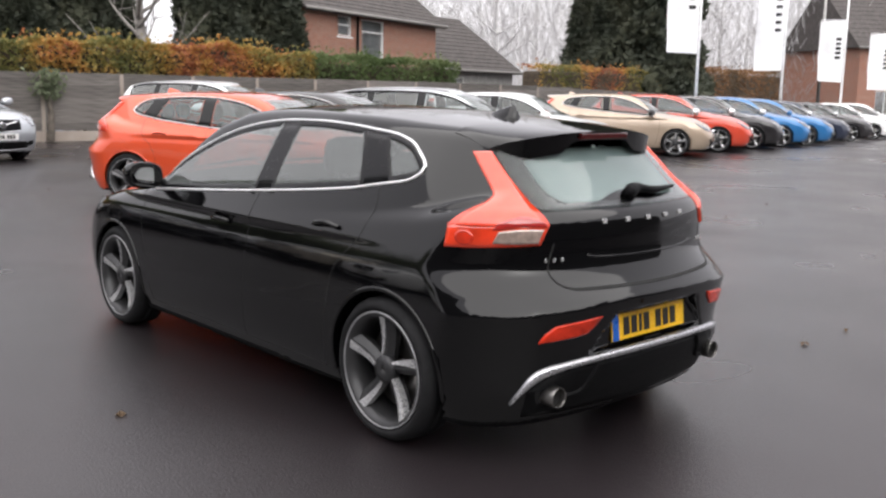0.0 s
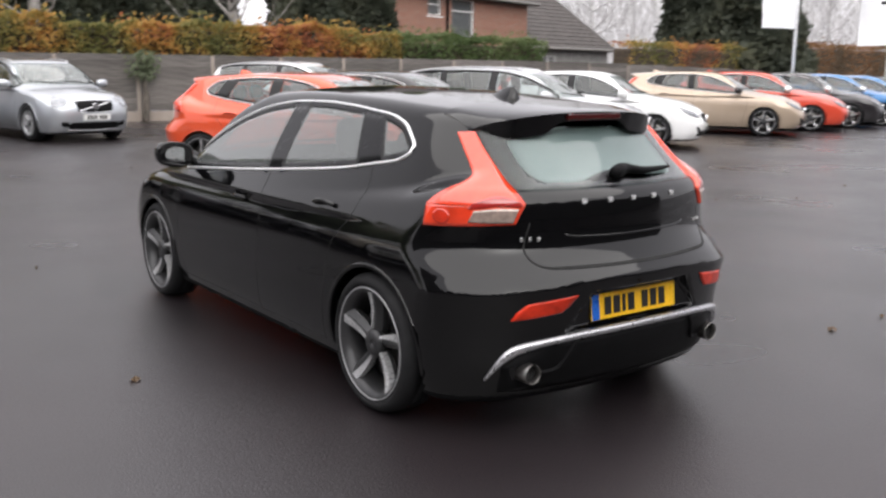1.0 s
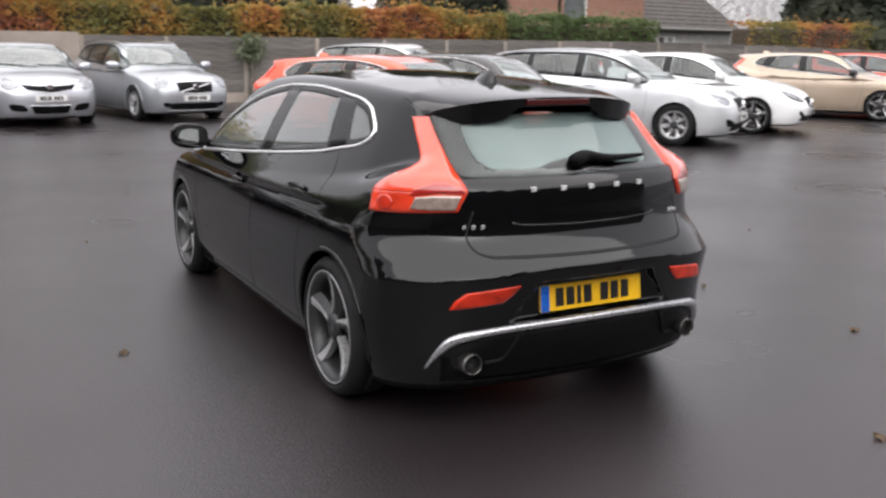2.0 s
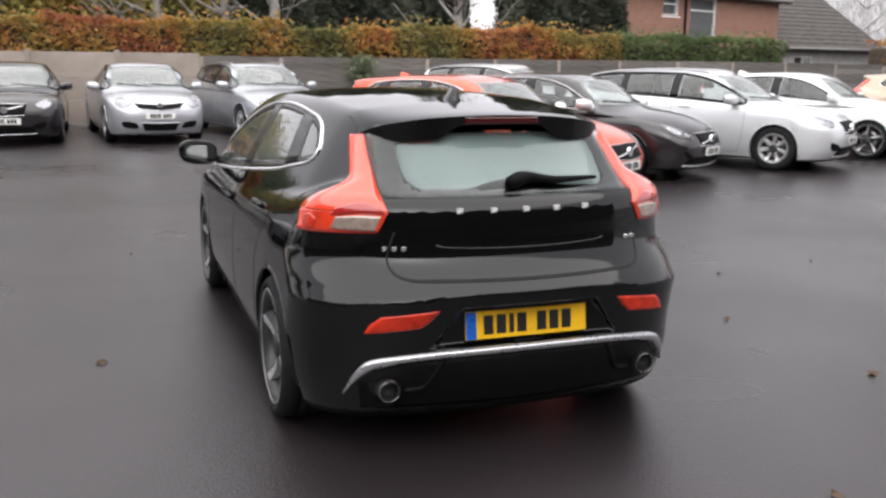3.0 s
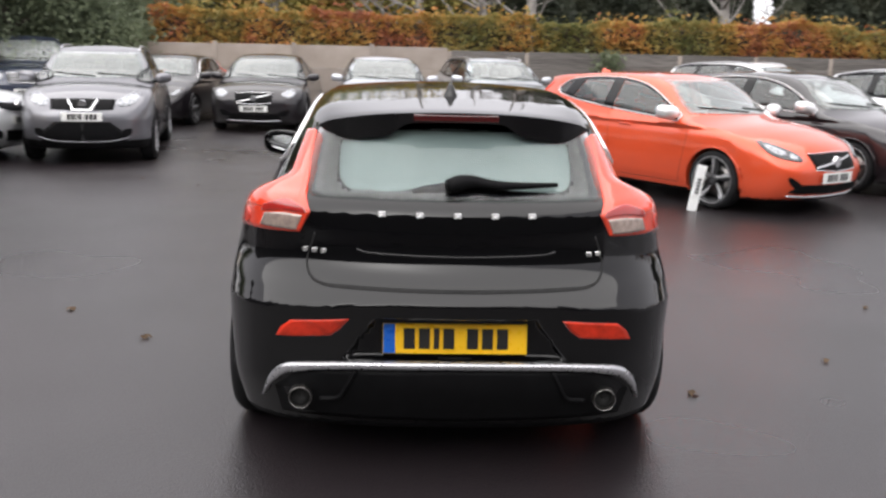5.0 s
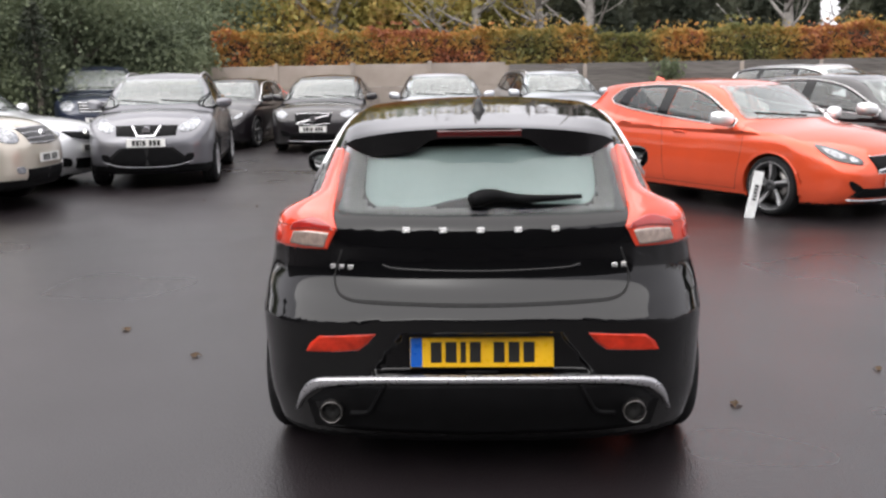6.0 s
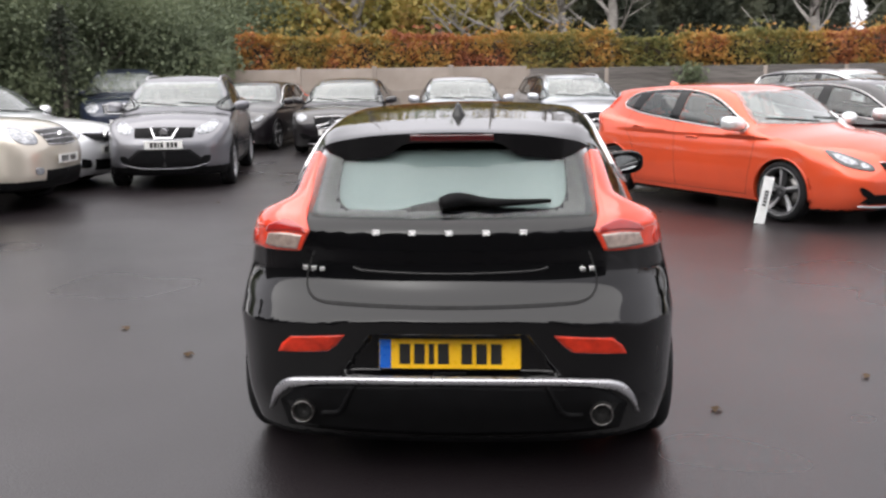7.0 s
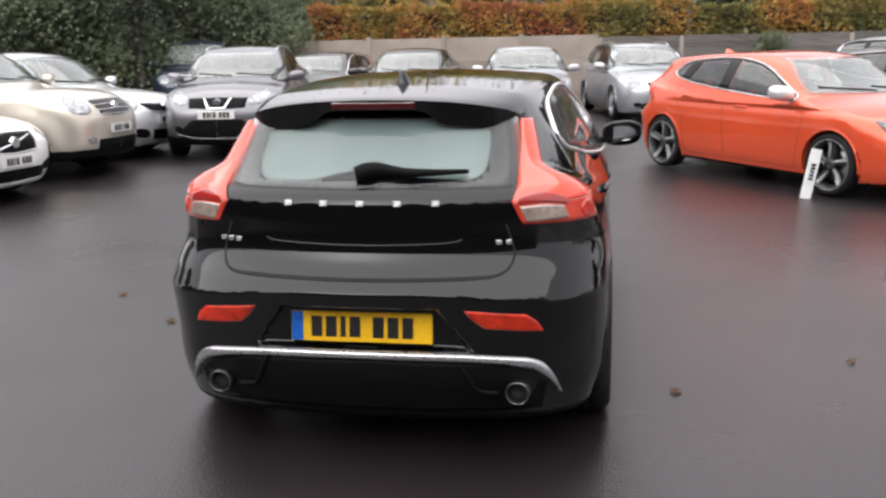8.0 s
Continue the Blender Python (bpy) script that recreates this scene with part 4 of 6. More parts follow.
def crossover_spec():
    s = hatch_spec()
    return moved(
        s, name="crossover_car", tuck=0.08, droop=0.0, trim_w=0.02, prof=PROF, front=4.28, height=1.60, plan_max=0.89, low=1.16, clear=0.22, axles=(0.78, 3.41), wheel=0.345, rim=0.225, track=0.775, arch=0.04, recess=[], skirt=0.12, arch_mat=M["plastic"],
        roof=[(-0.2, 1.15), (0.05, 1.22), (0.38, 1.50), (0.7, 1.56), (1.4, 1.60), (1.9, 1.60), (2.2, 1.575), (2.45, 1.50), (3.1, 1.14), (3.24, 1.10), (3.7, 1.055), (4.0, 0.97), (4.15, 0.88), (4.5, 0.6)],
        plan=[(-0.2, 0.85), (0.5, 0.88), (1.2, 0.89), (3.2, 0.89), (3.8, 0.875), (4.3, 0.83)],
        shoulder=[(0, 1.17), (0.9, 1.16), (1.9, 1.11), (3.0, 1.05), (3.6, 1.0), (4.3, 0.86)],
        cabin=[(0, 0.62), (0.5, 0.71), (1.1, 0.78), (1.9, 0.815), (2.9, 0.81), (3.3, 0.80), (4.3, 0.7)], cabin_z=1.14, lean=0.42,
        back=[(0.15, 0.12), (0.3, 0.0), (0.5, -0.05), (0.8, -0.03), (1.15, 0.06), (1.5, 0.35), (1.8, 0.6)],
        nose=[(0.15, 4.08), (0.28, 4.21), (0.42, 4.27), (0.6, 4.28), (0.75, 4.25), (0.88, 4.18), (0.97, 4.05), (1.1, 3.7), (1.6, 2.4)],
        sill=[(0.55, 1.27), (0.9, 1.22), (1.9, 1.15), (3.0, 1.07)], glass_top=[(0.55, 1.33), (0.7, 1.42), (1.0, 1.475), (1.5, 1.505), (1.9, 1.495), (2.25, 1.43), (2.6, 1.29), (3.0, 1.085)],
        windows=[(1.88, 2.97), (1.05, 1.77), (0.58, 0.95)],
        gaps=[[(0.98, 1.2), (1.05, 0.95), (1.15, 0.75), (1.18, 0.3)], [(1.82, 1.14), (1.83, 0.3)], [(3.0, 1.06), (3.0, 0.7), (2.93, 0.3)], [(1.18, 0.3), (2.93, 0.3)]],
        handles=[(2.05, 0.99), (1.2, 1.03)], mirror=(2.80, 1.10),
        screen=[(0.70, 1.14), (0.66, 1.3), (0.59, 1.50)], screen_hole=[(0.66, 1.16), (0.62, 1.3), (0.55, 1.48)],
        rear_glass=[(0.55, 1.22), (0.52, 1.34), (0.49, 1.46)], rear_glass_hole=[(0.51, 1.25), (0.49, 1.34), (0.45, 1.43)],
        front_plates=[([(0.0, 0.90), (0.42, 0.89), (0.40, 0.76), (0.0, 0.74)], "plastic", "grille"), ([(0.0, 0.60), (0.36, 0.60), (0.60, 0.40), (0.50, 0.34), (0.0, 0.32)], "plastic", "lower_grille")],
        front_pairs=[([(-0.03, 0.80), (-0.05, 0.86), (0.10, 0.925), (0.34, 0.985), (0.38, 0.955), (0.18, 0.835)], "lamp_glass", "headlamp"), ([(-0.06, 0.42), (-0.04, 0.50), (0.06, 0.50), (0.04, 0.42)], "plastic", "fog_lamp")],
        front_lines=[([(-0.19, 0.89), (-0.155, 0.83), (-0.122, 0.772), (-0.11, 0.757), (0.11, 0.757), (0.122, 0.772), (0.155, 0.83), (0.19, 0.89)], 0.03, "chrome", "grille_bar"), ([(-0.62, 0.40), (-0.30, 0.335), (0.30, 0.335), (0.62, 0.40)], 0.02, "grey_paint", "bumper_edge")],
        badge=0.83, front_plate=0.665, seat_y=1.85, seat_z=0.15, dash_y=2.60, spokes=6, rails=(0.5, 2.2, 0.57))


def offroader_spec():
    s = crossover_spec()
    return moved(
        s, name="off_road_car", front=4.55, height=1.76, plan_max=0.92, low=1.25, axles=(0.82, 3.64), wheel=0.37, rim=0.235, track=0.80, clear=0.26,
        roof=[(-0.2, 1.3), (0.03, 1.36), (0.25, 1.66), (0.6, 1.73), (1.6, 1.765), (2.15, 1.755), (2.45, 1.68), (2.7, 1.56), (3.25, 1.22), (3.38, 1.18), (4.0, 1.12), (4.3, 1.05), (4.45, 0.95), (4.8, 0.6)],
        plan=[(-0.2, 0.88), (0.5, 0.91), (1.2, 0.92), (3.4, 0.92), (4.0, 0.905), (4.6, 0.86)],
        shoulder=[(0, 1.20), (1.0, 1.19), (2.0, 1.16), (3.2, 1.12), (3.9, 1.07), (4.6, 0.92)],
        cabin=[(0, 0.72), (0.5, 0.79), (1.2, 0.83), (2.2, 0.845), (3.2, 0.84), (3.6, 0.83), (4.6, 0.75)], cabin_z=1.2, lean=0.34,
        nose=[(0.15, 4.36), (0.3, 4.49), (0.45, 4.545), (0.65, 4.55), (0.85, 4.52), (0.98, 4.44), (1.06, 4.32), (1.2, 3.9), (1.7, 2.4)],
        sill=[(0.35, 1.25), (2.0, 1.22), (3.2, 1.16)], glass_top=[(0.35, 1.5), (0.5, 1.58), (1.0, 1.635), (1.8, 1.65), (2.2, 1.62), (2.6, 1.47), (3.2, 1.175)],
        windows=[(2.05, 3.17), (1.15, 1.93), (0.40, 1.03)],
        gaps=[[(1.09, 1.23), (1.12, 0.95), (1.26, 0.75), (1.28, 0.35)], [(1.99, 1.2), (2.0, 0.35)], [(3.2, 1.13), (3.2, 0.7), (3.13, 0.35)], [(1.28, 0.35), (3.13, 0.35)]],
        handles=[(2.2, 1.03), (1.3, 1.05)], mirror=(3.0, 1.18),
        screen=[(0.74, 1.22), (0.70, 1.4), (0.64, 1.645)], screen_hole=[(0.70, 1.24), (0.66, 1.4), (0.60, 1.62)],
        rear_glass=[(0.6, 1.36), (0.58, 1.48), (0.55, 1.6)], rear_glass_hole=[(0.56, 1.39), (0.54, 1.48), (0.51, 1.57)],
        front_plates=[([(0.0, 1.0), (0.40, 0.99), (0.36, 0.80), (0.0, 0.78)], "alloy_dark", "grille"), ([(0.0, 0.50), (0.46, 0.50), (0.46, 0.36), (0.0, 0.36)], "plastic", "lower_grille")],
        front_pairs=[([(0.0, 0.82), (-0.04, 0.92), (0.08, 1.0), (0.24, 1.03), (0.30, 0.95), (0.20, 0.84)], "lamp_glass", "headlamp"), ([(-0.06, 0.46), (-0.05, 0.53), (0.05, 0.53), (0.04, 0.46)], "lamp_glass", "fog_lamp")],
        front_lines=[([(-0.40, 0.98), (0.0, 0.99), (0.40, 0.98)], 0.018, "chrome", "grille_bar"), ([(-0.38, 0.92), (0.0, 0.93), (0.38, 0.92)], 0.014, "chrome", "grille_bar"), ([(-0.37, 0.86), (0.0, 0.87), (0.37, 0.86)], 0.014, "chrome", "grille_bar"), ([(-0.36, 0.81), (0.0, 0.80), (0.36, 0.81)], 0.014, "chrome", "grille_bar")],
        badge=0.90, front_plate=0.62, seat_y=2.1, seat_z=0.25, dash_y=2.85, rails=(0.4, 2.2, 0.62))

# ---------------------------------------------------------------- ground
def rise(x, y):
    """The yard is level where the black car stands and climbs gently to the back."""
    x, y = np.asarray(x, float), np.asarray(y, float)
    p = 0.0065 * (x - 3.1) + 0.0246 * (y - 6.3)
    v = 0.03 * np.logaddexp(0, p / 0.03)
    v = 0.36 * (1 - np.exp(-v / 0.36))
    return v * step(34 - x, 0, 18)


def place(x, y, turn):
    """The pose of a car whose nose is over (x, y), after its length is given."""
    def at(s):
        fx, fy = -math.sin(radians(turn)), math.cos(radians(turn))
        ox, oy = x - fx * s["front"], y - fy * s["front"]
        a, b = s["axles"]
        za, zb = (float(rise(ox + fx * k, oy + fy * k)) for k in (a, b))
        pitch = math.degrees(math.atan2(zb - za, b - a))
        return pose(ox, oy, za - (zb - za) / (b - a) * a, 0, 0, turn) @ pose(0, 0, 0, pitch)
    return at


m_asph, nt, b = material("wet_asphalt")
n1 = texture(nt, "ShaderNodeTexNoise", 0.28, 7)
n2 = texture(nt, "ShaderNodeTexNoise", 55, 5)
n3 = texture(nt, "ShaderNodeTexVoronoi", 120)
r1 = ramp(nt, n1.outputs["Fac"], [(0.3, (0.0095, 0.0074, 0.0082)), (0.7, (0.0245, 0.0193, 0.0213))])
r2 = ramp(nt, n2.outputs["Fac"], [(0.3, (0.75, 0.75, 0.75)), (0.7, (1.2, 1.2, 1.2))])
mul = nt.nodes.new("ShaderNodeMix")
mul.data_type, mul.blend_type = "RGBA", "MULTIPLY"
mul.inputs[0].default_value = 1
nt.links.new(r1.outputs[0], mul.inputs[6])
nt.links.new(r2.outputs[0], mul.inputs[7])
n4 = texture(nt, "ShaderNodeTexNoise", 0.11, 3)
n4.inputs["Distortion"].default_value = 0.5
r4 = ramp(nt, n4.outputs["Fac"], [(0.36, (0.80, 0.80, 0.82)), (0.52, (1.0, 1.0, 1.0)), (0.66, (1.45, 1.42, 1.40))])
mul2 = nt.nodes.new("ShaderNodeMix")
mul2.data_type, mul2.blend_type = "RGBA", "MULTIPLY"
mul2.inputs[0].default_value = 1
nt.links.new(mul.outputs[2], mul2.inputs[6])
nt.links.new(r4.outputs[0], mul2.inputs[7])
nt.links.new(mul2.outputs[2], b.inputs["Base Color"])
wet = ramp(nt, n4.outputs["Fac"], [(0.34, 0.84), (0.66, 0.56)])
nt.links.new(wet.outputs[0], b.inputs["Specular IOR Level"])
n5 = texture(nt, "ShaderNodeTexNoise", 0.4, 2)
rr = ramp(nt, n5.outputs["Fac"], [(0.3, 0.24), (0.7, 0.42)])
nt.links.new(rr.outputs[0], b.inputs["Roughness"])
bump(nt, n3.outputs["Distance"], b, 0.25, 0.006)

gx = np.unique(np.r_[-600, -300, -150, -80, np.arange(-40, 61, 1.0), 90, 150, 300, 600])
gy = np.unique(np.r_[-600, -300, -150, -80, np.arange(-40, 41, 1.0), 60, 90, 150, 300, 600])
X, Y = np.meshgrid(gx, gy, indexing="ij")
nx, ny = X.shape
verts = np.stack([X, Y, rise(X, Y)], -1).reshape(-1, 3)
faces = [(i * ny + j, (i + 1) * ny + j, (i + 1) * ny + j + 1, i * ny + j + 1) for i in range(nx - 1) for j in range(ny - 1)]
ground = part("ground", np_mesh("ground", verts, faces), m_asph, None)
tagged(ground, "dark wet tarmac yard with damp sheen", "ground", kind="structure")

# ---------------------------------------------------------------- the cars
MARK = box_mesh("mark", (-0.014, -0.003, -0.0105), (0.014, 0.003, 0.0105), 0.003)
THIN_MARK = box_mesh("mark", (-0.014, -0.003, -0.009), (0.014, 0.001, 0.009), 0.003)


def hatch_rear(car, field, paint, full):
    """Tail lamps, spoiler, hatch lines, bumper trim and pipes of the five-door hatchback."""
    reach, short = (-0.7, 2.0), (-0.7, 0.33)
    corner = turned(field, 40)
    depth = (-1.0, 0.6)
    low = skin_band(corner, 1, 1, [(0.528, 0.903), (0.652, 0.897), (0.783, 0.892), (0.897, 0.888)], [(0.490, 0.982), (0.62, 0.984), (0.75, 0.983), (0.882, 0.974)], depth, 0.010, 0.02)
    high = skin_band(corner, 1, 1, [(0.700, 1.247), (0.655, 1.175), (0.604, 1.105), (0.563, 1.055), (0.515, 1.010), (0.490, 0.980)],
                     [(0.772, 1.245), (0.742, 1.18), (0.712, 1.118), (0.703, 1.082), (0.735, 1.056), (0.790, 1.033), (0.845, 1.003), (0.882, 0.972)], depth, 0.012, 0.02, 48, 8)
    clear = skin_band(corner, 1, 1, [(0.538, 0.910), (0.63, 0.909), (0.716, 0.911)], [(0.516, 0.964), (0.60, 0.966), (0.692, 0.957)], depth, 0.0145, 0.01)
    dark = skin_band(corner, 1, 1, [(0.502, 0.972), (0.60, 0.975), (0.715, 0.962)], [(0.512, 0.990), (0.60, 1.008), (0.700, 0.986)], depth, 0.0145, 0.01)
    ring = [(0.822 + 0.034 * math.cos(a), 0.930 + 0.030 * math.sin(a)) for a in np.linspace(0, 2 * math.pi, 16, endpoint=False)]
    eye = skin_patch(corner, 1, 1, ring, depth, 0.0135, 0.01, 4, 32)
    for me in (low, high, clear, dark, eye):
        turn_mesh(me, 40)
    for flip in (False, True):
        fix = mirrored if flip else (lambda me: me)
        lamp = part("tail_lamp", fix(low), M["red_deep"], car)
        part("upper_lens", fix(high), M["red_lens"], lamp)
        part("clear_lens", fix(clear), M["clear_lens"], lamp, "clear lens of the tail lamp")
        part("dark_lens", fix(dark), M["red_dark"], lamp)
        part("round_lens", fix(eye), M["red_ring"], lamp)
    # spoiler
    nx, ny = 41, 12
    rim_x = 0.545
    rows_top, rows_low = [], []
    for i in range(nx):
        x = rim_x * (2 * i / (nx - 1) - 1)
        root, _ = onto(field, 2, 1, [(x, 0.66)], (1.8, 0.6))
        z0 = root[0, 2] + 0.004
        edge = 0.285 + 0.32 * x * x + 0.10 * (abs(x) / rim_x) ** 8
        a = abs(x)
        thick = 0.030 + 0.048 * float(step(a, 0.17, 0.27)) - 0.055 * float(step(a, 0.43, 0.55))
        for j in range(ny):
            t = j / (ny - 1)
            y = 0.66 + (edge - 0.66) * t
            z = z0 - 0.031 * t - 0.03 * t * t * (a / rim_x) ** 4
            rows_top.append((x, y, z - 0.004 * t ** 12))
            rows_low.append((x, y + 0.012 * t, z - 0.012 - thick * step(t, 0.15, 0.9)))
    verts = rows_top + rows_low
    off = nx * ny
    faces = []
    for i in range(nx - 1):
        for j in range(ny - 1):
            a, b2 = i * ny + j, (i + 1) * ny + j
            faces.append((a, a + 1, b2 + 1, b2))
            faces.append((off + a, off + b2, off + b2 + 1, off + a + 1))
        e, e2 = i * ny + ny - 1, (i + 1) * ny + ny - 1
        faces.append((e, off + e, off + e2, e2))
    for i in (0, nx - 1):
        for j in range(ny - 1):
            a = i * ny + j
            q = (a, off + a, off + a + 1, a + 1)
            faces.append(q if i == 0 else q[::-1])
    spo = np_mesh("spoiler", verts, faces, True)
    spo.set_sharp_from_angle(angle=radians(40))
    part("spoiler", spo, paint, car)
    z_mid = rows_top[(nx // 2) * ny + ny - 1][2]
    part("brake_lamp", box_mesh("brake_lamp", (-0.16, 0.281, z_mid - 0.034), (0.16, 0.32, z_mid - 0.008), 0.004), M["brake_lens"], car)
    # shark-fin aerial
    base, _ = onto(field, 2, 1, [(0, 0.90)], (1.8, 0.6))
    bm = bmesh.new()
    prev = None
    for t in np.linspace(0, 1, 10):
        y, hgt, wid = 0.81 + 0.19 * t, 0.062 * (1 - t) ** 0.7 * (1 if t > 0.12 else t / 0.12 * 0.6 + 0.4), 0.034 * math.sin(math.pi * min(0.95, 0.25 + 0.7 * t)) + 0.004
        ring = [bm.verts.new((sx * wid * k, y, base[0, 2] - 0.012 + (hgt + 0.012) * hz)) for sx, k, hz in ((-1, 1, 0), (-1, 0.7, 0.3), (-1, 0.25, 0.9), (0, 0, 1), (1, 0.25, 0.9), (1, 0.7, 0.3), (1, 1, 0))]
        if prev:
            for k in range(6):
                bm.faces.new((prev[k], prev[k + 1], ring[k + 1], ring[k]))
        else:
            bm.faces.new(ring)
        prev = ring
    part("roof_aerial", bm_mesh("fin", bm, True), paint, car)
    # hatch outline and its lower crease
    edge = [(0.39, 0.729), (0.485, 0.735), (0.528, 0.757), (0.542, 0.80), (0.530, 0.85), (0.512, 0.905)]
    hatch = [(-x, z) for x, z in edge[::-1]] + [(0.0, 0.726)] + edge
    pts, nor = line_on(field, 1, hatch, reach, 90)
    part("hatch_gap", ribbon(pts, nor, 0.019 - 0.012 * step(np.abs(np.linspace(-1, 1, 90)), 0.55, 0.9), 0.0015), M["gap"], car)
    part("hatch_lip", ribbon(*line_on(field, 1, [(-0.36, 0.855), (-0.30, 0.842), (0.0, 0.836), (0.30, 0.842), (0.36, 0.855)], reach, 40), 0.010, 0.002), paint, car)
    # reflectors in the bumper
    for side in (-1, 1):
        poly = [(side * 0.648, 0.534), (side * 0.628, 0.572), (side * 0.592, 0.602), (side * 0.379, 0.624), (side * 0.410, 0.585), (side * 0.446, 0.557)]
        part("reflector", skin_patch(field, 1, 1, poly, short, 0.006, 0.02, 5, 48, True), M["reflex"], car)
    # bright trim over the lower bumper
    half = [(0.30, 0.447), (0.46, 0.437), (0.555, 0.424), (0.617, 0.407), (0.653, 0.378), (0.682, 0.335), (0.703, 0.284)]
    line = [(-x, z) for x, z in half[::-1]] + [(0.0, 0.452)] + half
    pts, nor = line_on(field, 1, line, short, 90)
    t = np.abs(np.linspace(-1, 1, 90))
    part("bumper_trim", ribbon(pts + nor * 0.006, nor, 0.028 + 0.010 * step(t, 0.62, 0.80) - 0.028 * step(t, 0.82, 1.0), 0.012), M["satin"], car)
    # lower bumper insert with its two strakes
    insert = [(-0.56, 0.415), (0.0, 0.432), (0.56, 0.415), (0.66, 0.33), (0.64, 0.215), (0.0, 0.205), (-0.64, 0.215), (-0.66, 0.33)]
    part("bumper_insert", skin_patch(field, 1, 1, insert, short, 0.003, 0.02, 6, 72, True), M["plastic"], car)
    for side in (-1, 1):
        strake = [(side * 0.355, 0.425), (side * 0.385, 0.37), (side * 0.42, 0.312), (side * 0.49, 0.298)]
        pts, nor = line_on(field, 1, strake, short, 20)
        part("bumper_strake", ribbon(pts + nor * 0.004, nor, 0.018, 0.012), M["plastic"], car)
        prof = [(0.0, 0.0385), (-0.003, 0.040), (0.0, 0.0415), (0.02, 0.042), (0.22, 0.042), (0.22, 0.036), (0.06, 0.036), (0.006, 0.0375)]
        pipe = revolve(prof, 32, "pipe")
        pipe.transform(Matrix.Rotation(radians(90), 4, "Z"))
        ex = part("exhaust", pipe, M["steel"], car)
        ex.matrix_basis = pose(side * 0.560, 0.022, 0.308)
        # black disc in the pipe stands for the shade of its bore
        cap = revolve([(0.024, 0.0005), (0.024, 0.0372), (0.03, 0.0372), (0.03, 0.0005)], 24, "bore_disc")
        cap.transform(Matrix.Rotation(radians(90), 4, "Z"))
        part("bore_shade", cap, M["gap"], ex)
    # inner face of the rear glass: mist and reflected light as one pale colour
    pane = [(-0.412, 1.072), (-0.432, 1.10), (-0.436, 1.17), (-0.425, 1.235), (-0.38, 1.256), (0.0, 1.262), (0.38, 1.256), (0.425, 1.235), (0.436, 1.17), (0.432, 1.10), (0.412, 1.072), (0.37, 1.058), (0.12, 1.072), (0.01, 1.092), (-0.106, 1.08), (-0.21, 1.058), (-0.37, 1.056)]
    part("mist_sheen_pane", skin_patch(field, 1, 1, pane, reach, -0.003, 0.002, 6, 72), M["mist_sheen"], car)
    # wiper on the rear glass
    pts, nor = line_on(field, 1, [(-0.035, 1.062), (0.05, 1.078), (0.16, 1.066), (0.37, 1.068)], reach, 24)
    rad = np.interp(np.linspace(0, 1, 24), [0, 0.1, 0.3, 1], [0.026, 0.032, 0.020, 0.008])
    part("rear_wiper", tube(pts + nor * 0.022, rad, 8), M["plastic"], car)
    # bright marks in place of the lettering
    for k in range(5):
        x = -0.268 + 0.134 * k
        pts, nor = onto(field, 1, 1, [(x, 0.984)], reach)
        part("mark", MARK, M["mark"], car).matrix_basis = pose(*(pts[0] + nor[0] * 0.004), -math.degrees(math.atan2(nor[0, 2], -nor[0, 1])))
    for x0, count in ((-0.545, 3), (0.485, 2)):
        for k in range(count):
            x = x0 + 0.034 * k
            pts, nor = onto(field, 1, 1, [(x, 0.842)], reach)
            part("model_mark", THIN_MARK, M["mark"], car).matrix_basis = pose(x, pts[0, 1] - 0.001, 0.842, 0, 0, -30 * x)
    if full:
        number_plate(car, 0.006, 0.487, M["plate_yellow"], -6, -1)
        part("plate_lamp", box_mesh("plate_lamp", (-0.06, -0.018, 0.470), (0.06, -0.006, 0.478), 0.002), M["plastic"], car)
    else:
        number_plate(car, -0.062, 0.487, M["plate_yellow"], 0, -1)


HATCH = hatch_spec()
M["mark"] = plain("bright_mark", (0.55, 0.55, 0.55), 0.25, 0.7)
HERO = moved(HATCH, rim_mat="alloy_dark", spin=0, trim_mat=M["trim"], side_glass="side_glass", skirt=0.045)
black_car, hatch_field = build_car(HERO, M["black_paint"], 0.02)
hatch_rear(black_car, hatch_field, M["black_paint"], True)
tagged(black_car, "glossy black five-door hatchback parked alone on wet tarmac", "car")


def repaint(c, old, paint):
    for o in c.children_recursive:
        for sl in o.material_slots:
            if sl.material == old:
                sl.link = "OBJECT"
                sl.material = paint


def hatch_copy(m, paint, label, mirrors=None):
    c = copy_thing(black_copy, m)
    repaint(c, M["dark_paint"], paint)
    if mirrors:
        for o in c.children_recursive:
            if o.name.startswith("door_mirror"):
                o.material_slots[0].link = "OBJECT"
                o.material_slots[0].material = mirrors
    return tagged(c, label, "car", "parked hatchbacks")


COPY = moved(HATCH, recess=[], spokes=5, rim_mat="alloy_dark", trim_mat=M["trim"], mirror_mat=M["trim"])
black_copy, copy_field = build_car(COPY, M["dark_paint"], 0.036)
hatch_rear(black_copy, copy_field, M["dark_paint"], False)
black_copy.matrix_basis = place(6.42, 7.64, -146)(HATCH)
tagged(black_copy, "black hatchback with silver mirrors parked beside the orange one", "car", "parked hatchbacks")
hatch_copy(place(4.33, 6.35, -146)(HATCH), M["orange_paint"], "bright orange hatchback with silver mirrors on wet tarmac")
hatch_copy(place(11.9, 8.9, -146)(HATCH), M["white_paint"], "white hatchback parked nose out beside a silver estate", M["white_paint"])
beige_car = hatch_copy(place(16.6, 9.8, -144)(HATCH), M["beige_paint"], "beige hatchback parked nose out in the row", M["dark_paint"])
